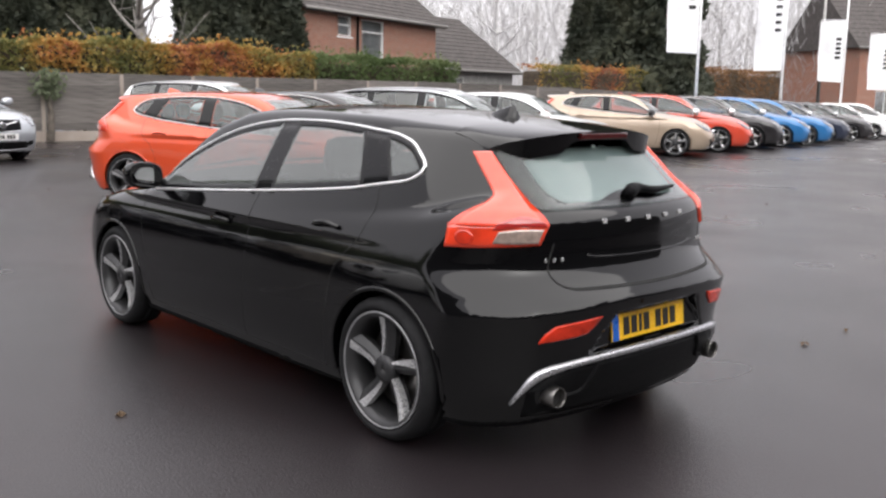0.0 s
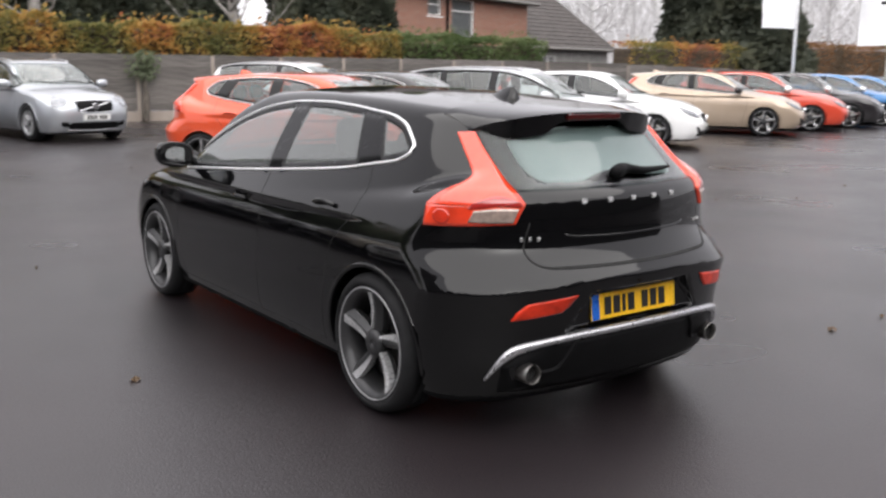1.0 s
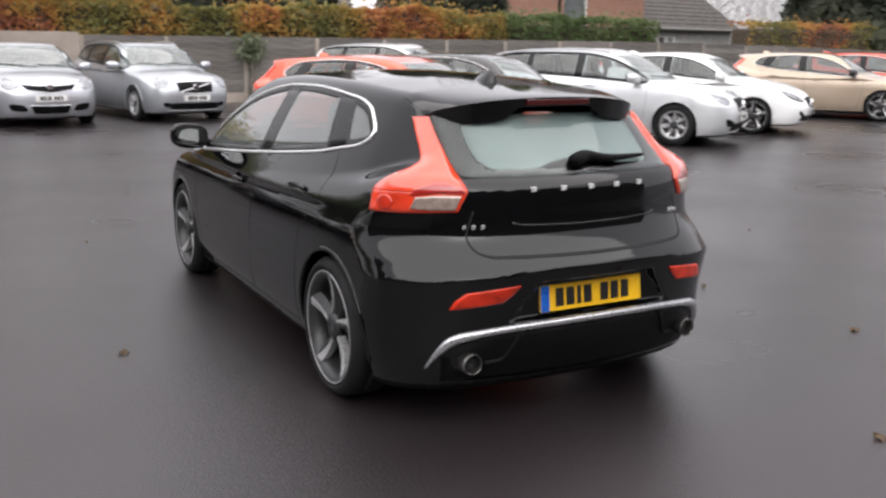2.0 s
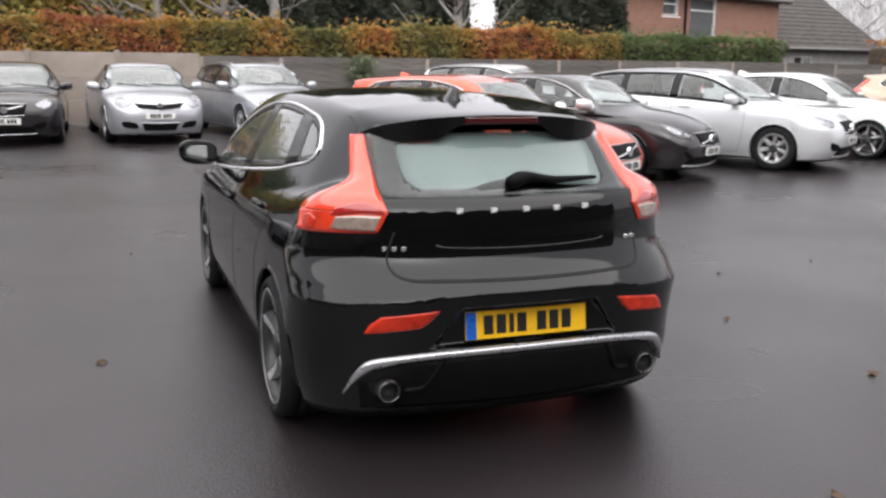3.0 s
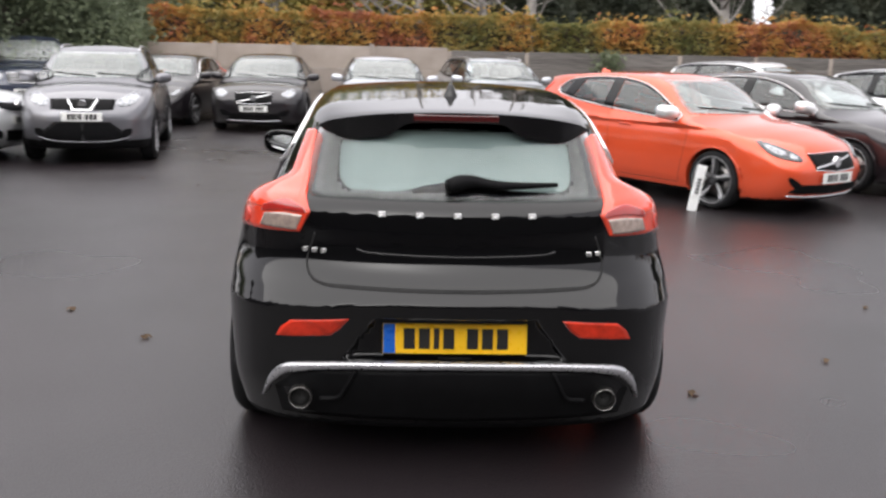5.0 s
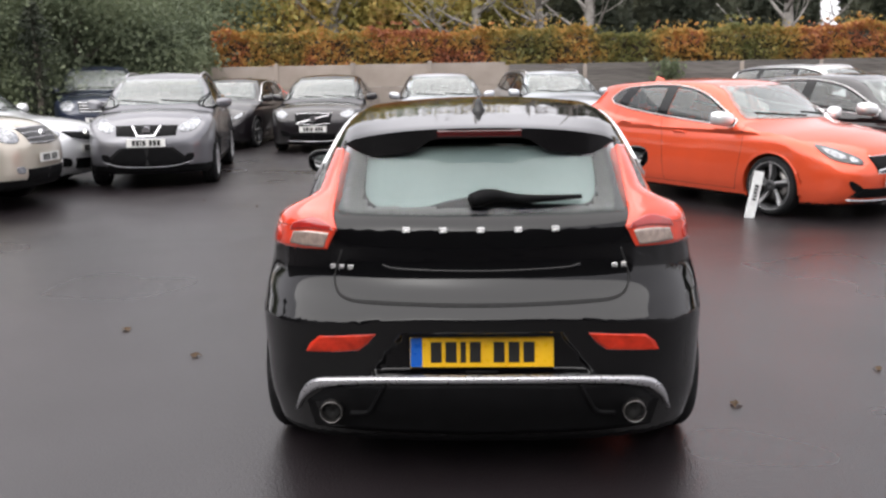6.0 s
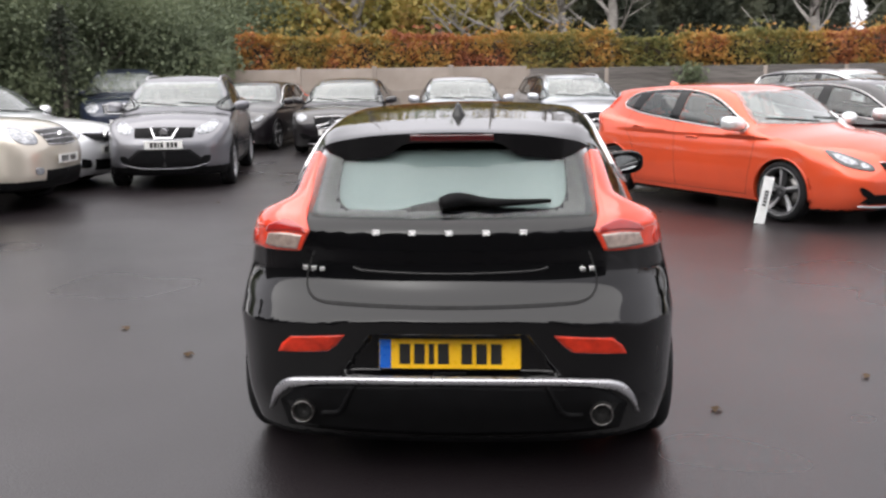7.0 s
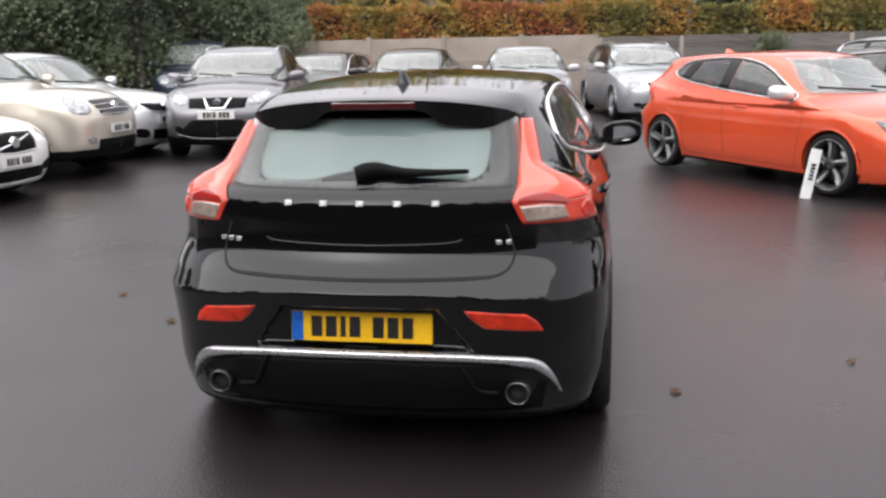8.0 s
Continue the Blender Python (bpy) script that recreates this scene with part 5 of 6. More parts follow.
hatch_copy(place(19.1, 10.2, -144)(HATCH), M["red_paint"], "orange-red hatchback parked beside the beige one")
hatch_copy(place(21.5, 10.6, -144)(HATCH), M["dark_paint"], "dark hatchback in the far row of cars")
hatch_copy(place(23.9, 11.0, -144)(HATCH), M["blue_paint"], "bright blue hatchback in the far row of cars")
hatch_copy(place(26.3, 11.4, -144)(HATCH), M["blue_paint"], "blue hatchback in the far row of cars", M["blue_paint"])
hatch_copy(place(29.3, 12.2, -144)(HATCH), M["navy_paint"], "dark blue hatchback in the far row of cars")
hatch_copy(place(32.6, 12.8, -144)(HATCH), M["dark_paint"], "black hatchback beside a flag pole in the far row")
hatch_copy(place(36.0, 13.4, -144)(HATCH), M["white_paint"], "white hatchback at the far end of the row", M["white_paint"])
hatch_copy(place(39.2, 14.0, -144)(HATCH), M["white_paint"], "white hatchback past the flag poles", M["white_paint"])
hatch_copy(place(-5.5, 15.4, 176)(HATCH), M["dark_paint"], "dark hatchback backed up to the fence beside a saloon", M["dark_paint"])
E_SPEC = estate_spec()
pale_estate, _ = build_car(moved(E_SPEC, trim_mat=M["plastic"]), M["pale_silver_paint"], 0.036)
pale_estate.matrix_basis = place(9.18, 7.97, -146)(E_SPEC)
tagged(pale_estate, "pale silver estate car with roof rails parked nose out", "car", "white estates")
SHEET = box_mesh("price_sheet", (-0.004, -0.15, -0.10), (0.004, 0.15, 0.10), 0.002)
part("price_sheet", SHEET, M["paper"], pale_estate, "pale sheet of paper inside the side window").matrix_basis = pose(0.765, 2.66, 1.10, 0, -24, 3)
nose_estate = copy_thing(pale_estate, place(-5.25, 5.85, 264)(E_SPEC))
repaint(nose_estate, M["pale_silver_paint"], M["white_paint"])
tagged(nose_estate, "white estate car at the end of a facing row", "car", "white estates")
back_estate = copy_thing(pale_estate, place(8.7, 15.0, -146)(E_SPEC))
repaint(back_estate, M["pale_silver_paint"], M["white_paint"])
tagged(back_estate, "white estate car parked behind the orange hatchback", "car", "white estates")
S_SPEC = saloon_spec()
dark_saloon, _ = build_car(moved(S_SPEC, trim_mat=M["plastic"]), M["dark_paint"])
dark_saloon.matrix_basis = place(-3.1, 14.6, 180)(S_SPEC)
tagged(dark_saloon, "black saloon car backed up to the fence", "car")
V_SPEC = silver_saloon_spec()
silver_saloon, _ = build_car(moved(V_SPEC, trim_mat=M["plastic"]), M["silver_paint"])
silver_saloon.matrix_basis = place(-0.5, 14.6, 186)(V_SPEC)
tagged(silver_saloon, "silver saloon car backed up to the fence", "car", "silver saloons")
pearl_saloon = copy_thing(silver_saloon, place(-6.05, 10.25, 264)(V_SPEC) @ Matrix.Scale(1.09, 4))
repaint(pearl_saloon, M["silver_paint"], M["pearl_paint"])
tagged(pearl_saloon, "pearl white car parked between an off-roader and a crossover", "car", "silver saloons")
W_SPEC = small_estate_spec()
silver_estate, _ = build_car(moved(W_SPEC, trim_mat=M["plastic"]), M["steel_paint"])
silver_estate.matrix_basis = place(2.1, 14.9, 192)(W_SPEC)
tagged(silver_estate, "silver estate car with roof rails by the fence", "car")
Q_SPEC = crossover_spec()
grey_crossover, _ = build_car(moved(Q_SPEC, trim_mat=M["plastic"]), M["grey_paint"], 0.036)
grey_crossover.matrix_basis = place(-4.55, 9.5, 190)(Q_SPEC)
tagged(grey_crossover, "grey crossover car with roof rails parked nose out", "car")
O_SPEC = offroader_spec()
gold_offroader, _ = build_car(moved(O_SPEC, trim_mat=M["plastic"]), M["gold_paint"])
gold_offroader.matrix_basis = place(-5.35, 8.25, 270)(O_SPEC)
tagged(gold_offroader, "pale gold off-road car parked nose out", "car", "off-road cars")
navy_offroader = copy_thing(gold_offroader, place(-7.9, 16.2, 200)(O_SPEC))
repaint(navy_offroader, M["gold_paint"], M["navy_paint"])
tagged(navy_offroader, "dark blue off-road car behind the grey crossover", "car", "off-road cars")

# ---------------------------------------------------------------- back boundary
def leaf_material(name, stops, patch=0.6):
    """Leaves: colours differ leaf by leaf and drift along the hedge."""
    m, nt, b = material(name)
    geo = nt.nodes.new("ShaderNodeNewGeometry")
    n = texture(nt, "ShaderNodeTexNoise", patch, 3)
    mixer = nt.nodes.new("ShaderNodeMath")
    mixer.operation = "MULTIPLY_ADD"
    mixer.inputs[1].default_value = 0.26
    nt.links.new(geo.outputs["Random Per Island"], mixer.inputs[0])
    sub = nt.nodes.new("ShaderNodeMath")
    sub.operation = "MULTIPLY_ADD"
    sub.inputs[1].default_value, sub.inputs[2].default_value = 2.6, -0.98
    nt.links.new(n.outputs["Fac"], sub.inputs[0])
    nt.links.new(sub.outputs[0], mixer.inputs[2])
    r = ramp(nt, mixer.outputs[0], stops)
    nt.links.new(r.outputs[0], b.inputs["Base Color"])
    b.inputs["Roughness"].default_value = 0.6
    b.inputs["Specular IOR Level"].default_value = 0.25
    # light shines through the thin blades
    thin = nt.nodes.new("ShaderNodeBsdfTranslucent")
    nt.links.new(r.outputs[0], thin.inputs[0])
    both = nt.nodes.new("ShaderNodeMixShader")
    both.inputs[0].default_value = 0.4
    nt.links.new(b.outputs[0], both.inputs[1])
    nt.links.new(thin.outputs[0], both.inputs[2])
    nt.links.new(both.outputs[0], nt.nodes["Material Output"].inputs[0])
    return m


def leaf_cards(centres, size, rng, flat=0.0, stretch=1.5):
    n = len(centres)
    a = rng.normal(size=(n, 3))
    a[:, 2] *= 1 - flat
    a /= np.linalg.norm(a, axis=1)[:, None]
    b = np.cross(a, rng.normal(size=(n, 3)))
    b /= np.linalg.norm(b, axis=1)[:, None]
    s = (size * rng.uniform(0.6, 1.4, n))[:, None]
    a, b = a * s * stretch * 0.5, b * s * 0.5
    c = centres
    return np.stack([c - a, c + b * 0.9 - a * 0.1, c + a, c - b * 0.9 - a * 0.1], 1)


LEAF = {
    "autumn": leaf_material("autumn_beech_leaf", [(0.0, (0.12, 0.13, 0.05)), (0.25, (0.22, 0.195, 0.065)), (0.42, (0.37, 0.25, 0.075)), (0.55, (0.47, 0.25, 0.07)), (0.70, (0.37, 0.145, 0.065)), (0.86, (0.28, 0.10, 0.062)), (1.0, (0.20, 0.12, 0.07))], 0.55),
    "green": leaf_material("laurel_leaf", [(0.0, (0.05, 0.08, 0.03)), (0.5, (0.10, 0.145, 0.055)), (1.0, (0.17, 0.20, 0.09))]),
    "dark": leaf_material("conifer_leaf", [(0.0, (0.034, 0.042, 0.030)), (0.5, (0.066, 0.074, 0.053)), (1.0, (0.115, 0.12, 0.08))]),
    "gold": leaf_material("gold_leaf", [(0.0, (0.15, 0.15, 0.055)), (0.4, (0.30, 0.26, 0.075)), (0.7, (0.38, 0.28, 0.085)), (1.0, (0.27, 0.17, 0.07))]),
    "russet": leaf_material("russet_leaf", [(0.0, (0.10, 0.07, 0.04)), (0.4, (0.22, 0.13, 0.07)), (0.7, (0.30, 0.16, 0.08)), (1.0, (0.16, 0.09, 0.05))]),
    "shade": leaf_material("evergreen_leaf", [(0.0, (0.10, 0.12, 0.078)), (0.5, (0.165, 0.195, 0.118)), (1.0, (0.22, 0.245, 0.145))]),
}
M["bark"] = plain("bark", (0.10, 0.085, 0.07), 0.9, 0, 0.4, 6, bumpy=0.8)
# distance haze is put into this bark's pale grey
M["hazed_bark"] = plain("hazed_bark", (0.44, 0.43, 0.43), 0.9, 0, 0.3, 6, bumpy=0.8)
M["grey_bark"] = plain("grey_bark", (0.21, 0.195, 0.18), 0.9, 0, 0.35, 6, bumpy=0.8)
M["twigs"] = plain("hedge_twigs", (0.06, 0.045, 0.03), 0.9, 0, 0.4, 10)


def hedge(x0, x1, y, depth, low, high, leaf, label, seed, count=1300):
    """A clipped hedge: woody stems, a twiggy heart and leaves of its own all over."""
    rng = np.random.default_rng(seed)
    h = tagged(new("hedge"), label, "hedge")
    ground_z = float(rise((x0 + x1) / 2, y))
    n = int(count * (x1 - x0))
    u = rng.uniform(x0, x1, n)
    face = rng.uniform(0, 1, n)
    lump = np.array([noise.noise(Vector((v * 0.9, seed * 3.1, 0))) for v in u])
    lump2 = np.array([noise.noise(Vector((v * 3.3, seed * 1.7, 4))) for v in u])
    top = high + 0.20 * lump + 0.10 * lump2
    foot = low - 0.10 + 0.22 * np.array([noise.noise(Vector((v * 1.4, seed * 2.3, 9))) for v in u])
    push = np.abs(rng.normal(0, 0.09, n))
    zz = np.where(face < 0.62, foot + (top - foot) * rng.uniform(0, 1, n), top - push)
    bulge = 0.20 * np.array([noise.noise(Vector((a * 1.6, b * 1.6, seed))) for a, b in zip(u, zz)])
    yy = np.where(face < 0.62, y - bulge + push, y + depth * rng.uniform(0, 1, n))
    # a few shoots stand up out of the top
    shoot = rng.uniform(0, 1, n) < 0.02
    zz = np.where(shoot, top + rng.uniform(0, 0.22, n), zz)
    part("foliage", cards("foliage", leaf_cards(np.stack([u, yy, zz], 1), 0.072, rng)), LEAF[leaf], h)
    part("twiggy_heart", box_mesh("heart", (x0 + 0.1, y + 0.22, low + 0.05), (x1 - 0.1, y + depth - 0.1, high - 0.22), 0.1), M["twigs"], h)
    for k in range(int((x1 - x0) / 1.2)):
        xs = x0 + 0.6 + 1.2 * k
        part("stem", tube([(xs, y + depth / 2, ground_z - 0.05), (xs + rng.uniform(-0.1, 0.1), y + depth / 2, low + 0.3)], [0.05, 0.03], 6), M["bark"], h)
    return h


hedge(-6.6, 3.0, 20.55, 1.1, 1.72, 2.72, "autumn", "autumn hedge of yellow, orange and russet leaves above the fence", 3)
hedge(3.0, 12.7, 20.55, 1.1, 1.65, 2.68, "autumn", "autumn hedge of russet and gold leaves behind the cars", 5)
hedge(12.6, 18.4, 20.5, 1.2, 1.2, 2.55, "green", "clipped green hedge in front of a brick house", 7)
hedge(33.5, 42.5, 21.5, 1.4, 0.9, 2.9, "russet", "tall brown autumn hedge past the cypress tree", 11, 600)
hedge(22.6, 32.5, 20.6, 1.2, 0.9, 2.62, "autumn", "autumn hedge of brown and gold leaves behind the far cars", 9, 600)

m_slab, nt, b = material("fence_concrete")
n1 = texture(nt, "ShaderNodeTexNoise", 1.3, 8)
n2 = texture(nt, "ShaderNodeTexNoise", 40, 4)
oi = nt.nodes.new("ShaderNodeObjectInfo")
r1 = ramp(nt, n1.outputs["Fac"], [(0.25, (0.20, 0.165, 0.14)), (0.6, (0.31, 0.265, 0.23)), (0.85, (0.36, 0.32, 0.28))])
hs = nt.nodes.new("ShaderNodeHueSaturation")
mm = nt.nodes.new("ShaderNodeMapRange")
mm.inputs[3].default_value, mm.inputs[4].default_value = 0.85, 1.12
nt.links.new(oi.outputs["Random"], mm.inputs[0])
nt.links.new(mm.outputs[0], hs.inputs["Value"])
nt.links.new(r1.outputs[0], hs.inputs["Color"])
nt.links.new(hs.outputs[0], b.inputs["Base Color"])
b.inputs["Roughness"].default_value = 0.85
bump(nt, n2.outputs["Fac"], b, 0.4, 0.004)

m_board, nt, b = material("weathered_board")
tc = nt.nodes.new("ShaderNodeTexCoord")
mp = nt.nodes.new("ShaderNodeMapping")
mp.inputs["Scale"].default_value = (1.2, 8, 26)
n1 = nt.nodes.new("ShaderNodeTexNoise")
n1.inputs["Scale"].default_value, n1.inputs["Detail"].default_value = 1.6, 7
nt.links.new(tc.outputs["Object"], mp.inputs[0])
nt.links.new(mp.outputs[0], n1.inputs["Vector"])
oi = nt.nodes.new("ShaderNodeObjectInfo")
r1 = ramp(nt, n1.outputs["Fac"], [(0.25, (0.075, 0.068, 0.062)), (0.55, (0.165, 0.15, 0.138)), (0.8, (0.26, 0.24, 0.22))])
hs = nt.nodes.new("ShaderNodeHueSaturation")
mm = nt.nodes.new("ShaderNodeMapRange")
mm.inputs[3].default_value, mm.inputs[4].default_value = 0.7, 1.2
nt.links.new(oi.outputs["Random"], mm.inputs[0])
nt.links.new(mm.outputs[0], hs.inputs["Value"])
nt.links.new(r1.outputs[0], hs.inputs["Color"])
nt.links.new(hs.outputs[0], b.inputs["Base Color"])
b.inputs["Roughness"].default_value = 0.85
bump(nt, n1.outputs["Fac"], b, 0.5, 0.006)


def fence_bay(x, wood):
    """One bay between posts: stacked concrete slabs, or lapped boards on a gravel board."""
    z0 = float(rise(x, 20.2))
    bay = tagged(new("fence_panel"), "weathered grey lapped timber fence panel with a concrete foot" if wood else "plain taupe concrete fence panel in slotted posts", "fence", "back fence")
    bay.matrix_basis = pose(x, 20.22, z0)
    part("post", LOW_POST if wood else POST, m_slab, bay)
    if wood:
        part("gravel_board", GRAVEL, m_slab, bay)
        rng = random.Random(int(x * 10))
        for k in range(9):
            o = part("board", BOARD, m_board, bay)
            o.matrix_basis = pose(0.96, 0.0, 0.26 + 0.148 * k, 11, rng.uniform(-0.3, 0.3), 0)
        part("capping", CAPPING, m_board, bay)
    else:
        for k in range(3):
            part("slab", SLAB, m_slab, bay).matrix_basis = pose(0.96, 0, 0.02 + 0.555 * k)
    return bay


POST = box_mesh("post", (-0.055, -0.06, -0.1), (0.055, 0.06, 1.73), 0.012)
LOW_POST = box_mesh("post", (-0.05, -0.035, -0.1), (0.05, 0.06, 1.60), 0.012)
SLAB = box_mesh("slab", (-0.91, -0.025, 0), (0.91, 0.025, 0.55), 0.008)
GRAVEL = box_mesh("gravel_board", (0.055, -0.03, -0.05), (1.875, 0.03, 0.24), 0.006)
CAPPING = box_mesh("capping", (0.06, -0.03, 1.58), (1.87, 0.035, 1.61), 0.005)
bm = bmesh.new()
lower, upper = [], []
for i in range(13):
    x = -0.91 + 1.82 * i / 12
    wob = 0.012 * math.sin(3.1 * i + 1) + 0.008 * math.sin(7.3 * i)
    lower.append([bm.verts.new((x, yy, zz)) for yy, zz in ((-0.012, wob), (0.006, wob))])
    upper.append([bm.verts.new((x, yy, 0.175 + zz)) for yy, zz in ((-0.012, 0.0), (0.006, 0.0))])
for i in range(12):
    bm.faces.new((lower[i][0], lower[i + 1][0], upper[i + 1][0], upper[i][0]))
    bm.faces.new((lower[i][1], upper[i][1], upper[i + 1][1], lower[i + 1][1]))
    bm.faces.new((lower[i][0], lower[i][1], lower[i + 1][1], lower[i + 1][0]))
    bm.faces.new((upper[i][0], upper[i + 1][0], upper[i + 1][1], upper[i][1]))
BOARD = bm_mesh("board", bm)
for k in range(-5, 16):
    fence_bay(0.83 + 1.92 * k, k >= 0)


# ---------------------------------------------------------------- trees and shrubs
def limbs(points, radii, name):
    return tube(dense(points, 10), np.interp(np.linspace(0, 1, 10), np.linspace(0, 1, len(radii)), radii), 7, False, name)


def conifer(x, y, height, radius, low, seed, leaf="dark", count=11000, size=0.2, label="tall dark conifer behind the hedge", bark="bark"):
    rng = np.random.default_rng(seed)
    z0 = float(rise(x, y))
    t = tagged(new("conifer_tree"), label, "tree", "conifers")
    t.matrix_basis = pose(x, y, z0)
    part("trunk", limbs([(0, 0, -0.1), (0.08, 0.02, height * 0.4), (0.0, 0.05, height * 0.95)], [0.22, 0.15, 0.03], "trunk"), M[bark], t)
    f = rng.uniform(0, 1, count) ** 0.75
    z = low + (height - low) * f
    ang = rng.uniform(0, 2 * math.pi, count)
    lump = np.array([noise.noise(Vector((math.cos(a) * 1.7, math.sin(a) * 1.7 + seed, b * 0.7))) for a, b in zip(ang, z)])
    r = radius * (1 - f) ** 0.55 * (0.78 + 0.35 * lump) * rng.uniform(0.55, 1.0, count) ** 0.5
    c = np.stack([r * np.cos(ang), r * np.sin(ang), z - 0.25 * r], 1)
    part("crown", cards("crown", leaf_cards(c, size, rng, 0.3, 2.2)), LEAF[leaf], t)
    for k in range(7):
        a, zz = rng.uniform(0, 6.28), low * 0.7 + (height * 0.55) * k / 7
        ln = radius * 0.8 * (1 - k / 12)
        part("limb", limbs([(0, 0, zz), (ln * 0.5 * math.cos(a), ln * 0.5 * math.sin(a), zz + 0.15), (ln * math.cos(a), ln * math.sin(a), zz + 0.1)], [0.05, 0.035, 0.012], "limb"), M[bark], t)
    return t


def broadleaf(x, y, height, spread, low, seed, leaf, label, count=5000, size=0.16, bark="bark"):
    rng = np.random.default_rng(seed)
    z0 = float(rise(x, y))
    t = tagged(new("broadleaf_tree"), label, "tree")
    t.matrix_basis = pose(x, y, z0)
    part("trunk", limbs([(0, 0, -0.1), (0.1, 0, height * 0.3), (0.0, 0.1, height * 0.62)], [0.20, 0.14, 0.06], "trunk"), M[bark], t)
    hubs = []
    for k in range(11):
        a = rng.uniform(0, 6.28)
        rr = spread * rng.uniform(0.25, 0.85)
        hub = np.array([rr * math.cos(a), rr * math.sin(a), low + (height - low) * rng.uniform(0.15, 0.9)])
        hubs.append(hub)
        z1 = min(hub[2] * 0.7, height * 0.55)
        part("limb", limbs([(0, 0, z1), (hub[0] * 0.5, hub[1] * 0.5, (z1 + hub[2]) / 2 + 0.1), tuple(hub)], [0.07, 0.045, 0.015], "limb"), M[bark], t)
    if count:
        pick = rng.integers(0, len(hubs), count)
        c = np.array(hubs)[pick] + rng.normal(0, spread * 0.27, (count, 3)) * (1, 1, 0.8)
        c = c[c[:, 2] > low * 0.8]
        part("crown", cards("crown", leaf_cards(c, size, rng)), LEAF[leaf], t)
    return t


def bare_tree(x, y, height, seed, label="bare winter tree in the distance, paled to stand for haze", bark="hazed_bark"):
    rng = np.random.default_rng(seed)
    t = tagged(new("bare_tree"), label, "tree", "bare trees")
    t.matrix_basis = pose(x, y, float(rise(x, y)))
    part("trunk", limbs([(0, 0, -0.1), (0.2, 0.1, height * 0.35), (0.1, 0, height * 0.8), (0.2, 0, height)], [0.26, 0.18, 0.07, 0.02], "trunk"), M[bark], t)
    for k in range(16):
        a, z1 = rng.uniform(0, 6.28), height * rng.uniform(0.22, 0.8)
        ln = height * 0.33 * (1.1 - z1 / height)
        tip = Vector((ln * math.cos(a), ln * math.sin(a), z1 + ln * rng.uniform(0.6, 1.1)))
        root = Vector((0.12, 0.05, z1))
        br = part("limb", limbs([root, root.lerp(tip, 0.5) + Vector((0, 0, -0.08 * ln)), tip], [0.06, 0.035, 0.01], "limb"), M[bark], t)
        for q in range(5):
            s = root.lerp(tip, rng.uniform(0.35, 0.95))
            e = s + Vector(rng.normal(0, 1, 3)).normalized() * ln * 0.35 + Vector((0, 0, ln * 0.2))
            part("twig", tube([s, e], [0.018, 0.005], 4), M[bark], br)
    return t


for k, (x, y, h, r) in enumerate([(0.6, 26.5, 5.0, 1.9), (3.4, 25.6, 5.4, 2.1), (6.0, 26.4, 5.3, 2.0), (8.5, 26.0, 5.8, 1.9), (12.4, 26.0, 6.0, 2.0), (14.8, 26.3, 5.9, 1.9), (9.4, 30.2, 6, 1.6), (5.0, 29.5, 5.8, 2.6), (1.8, 30, 5.6, 2.6), (8.0, 30, 6, 2.4)]):
    conifer(x, y, h, r, 2.0, 20 + k)
conifer(13.9, 38.0, 8.5, 1.5, 1.0, 39)
conifer(31.4, 23.0, 12, 4.6, 0.5, 40, count=70000, size=0.2, label="broad dark cypress tree beside the flag poles")
conifer(21.5, 33.0, 9, 2.6, 1.0, 41, "shade", 9000, 0.2, "dull green conifer beside the brick house")
for k, (x, y, h, r, leaf) in enumerate([(-1.4, 25.2, 4.6, 2.3, "gold"), (-4.4, 25.6, 4.9, 2.5, "gold"), (-2.8, 28.5, 5.2, 3.0, "shade"), (-6.2, 28, 5.2, 3.0, "gold"), (0.2, 29, 5.2, 2.8, "gold")]):
    broadleaf(x, y, h, r, 1.8, 60 + k, leaf, "autumn tree with thinning yellow-brown leaves" if leaf == "gold" else "dull green tree behind the hedge", 8500, 0.12)
for k, (x, y, h, r) in enumerate([(-7.6, 20.6, 4.2, 1.7), (-9.6, 19.4, 5.5, 2.0), (-11.6, 17.6, 6.5, 2.2), (-13.5, 14.8, 7.5, 2.4), (-9.0, 24.0, 7.5, 2.8), (-13.0, 21.5, 8, 3.0), (-15.5, 11.0, 8, 2.6), (-16.5, 17.5, 8.5, 3.0), (-7.0, 24.5, 6.5, 2.6), (-11.0, 27.0, 9, 3.2), (-17.5, 24.0, 9, 3.4), (-20.0, 14.0, 9, 3.2), (-14.5, 24.5, 8, 3.0), (-11.0, 22.0, 7, 2.6), (-13.0, 17.8, 6.5, 2.4), (-16.0, 20.5, 8, 3.0)]):
    broadleaf(x, y, 2.6 + 0.22 * h, r, 0.05, 80 + k, "shade", "dull evergreen shrub in the corner of the yard", 24000, 0.068)
for k, (x, y) in enumerate([(-7.5, 31.5), (-12.0, 32.5), (-16.5, 31.0), (-21.0, 29.0), (-24.5, 24.5), (-26.0, 19.0)]):
    broadleaf(x, y, 5.4, 3.4, 0.5, 110 + k, "russet", "dull brown autumn tree beyond the shrubs", 7000, 0.13)
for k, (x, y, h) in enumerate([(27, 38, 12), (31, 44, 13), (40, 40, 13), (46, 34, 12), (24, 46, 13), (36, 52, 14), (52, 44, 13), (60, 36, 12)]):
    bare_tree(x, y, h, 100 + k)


for k, (x, h) in enumerate([(-4.2, 6.5), (-0.1, 7.0), (1.7, 6.0), (3.1, 7.0), (8.7, 6.5)]):
    bare_tree(x, 23.9, h, 130 + k, "grey bare tree standing behind the autumn hedge", "grey_bark")

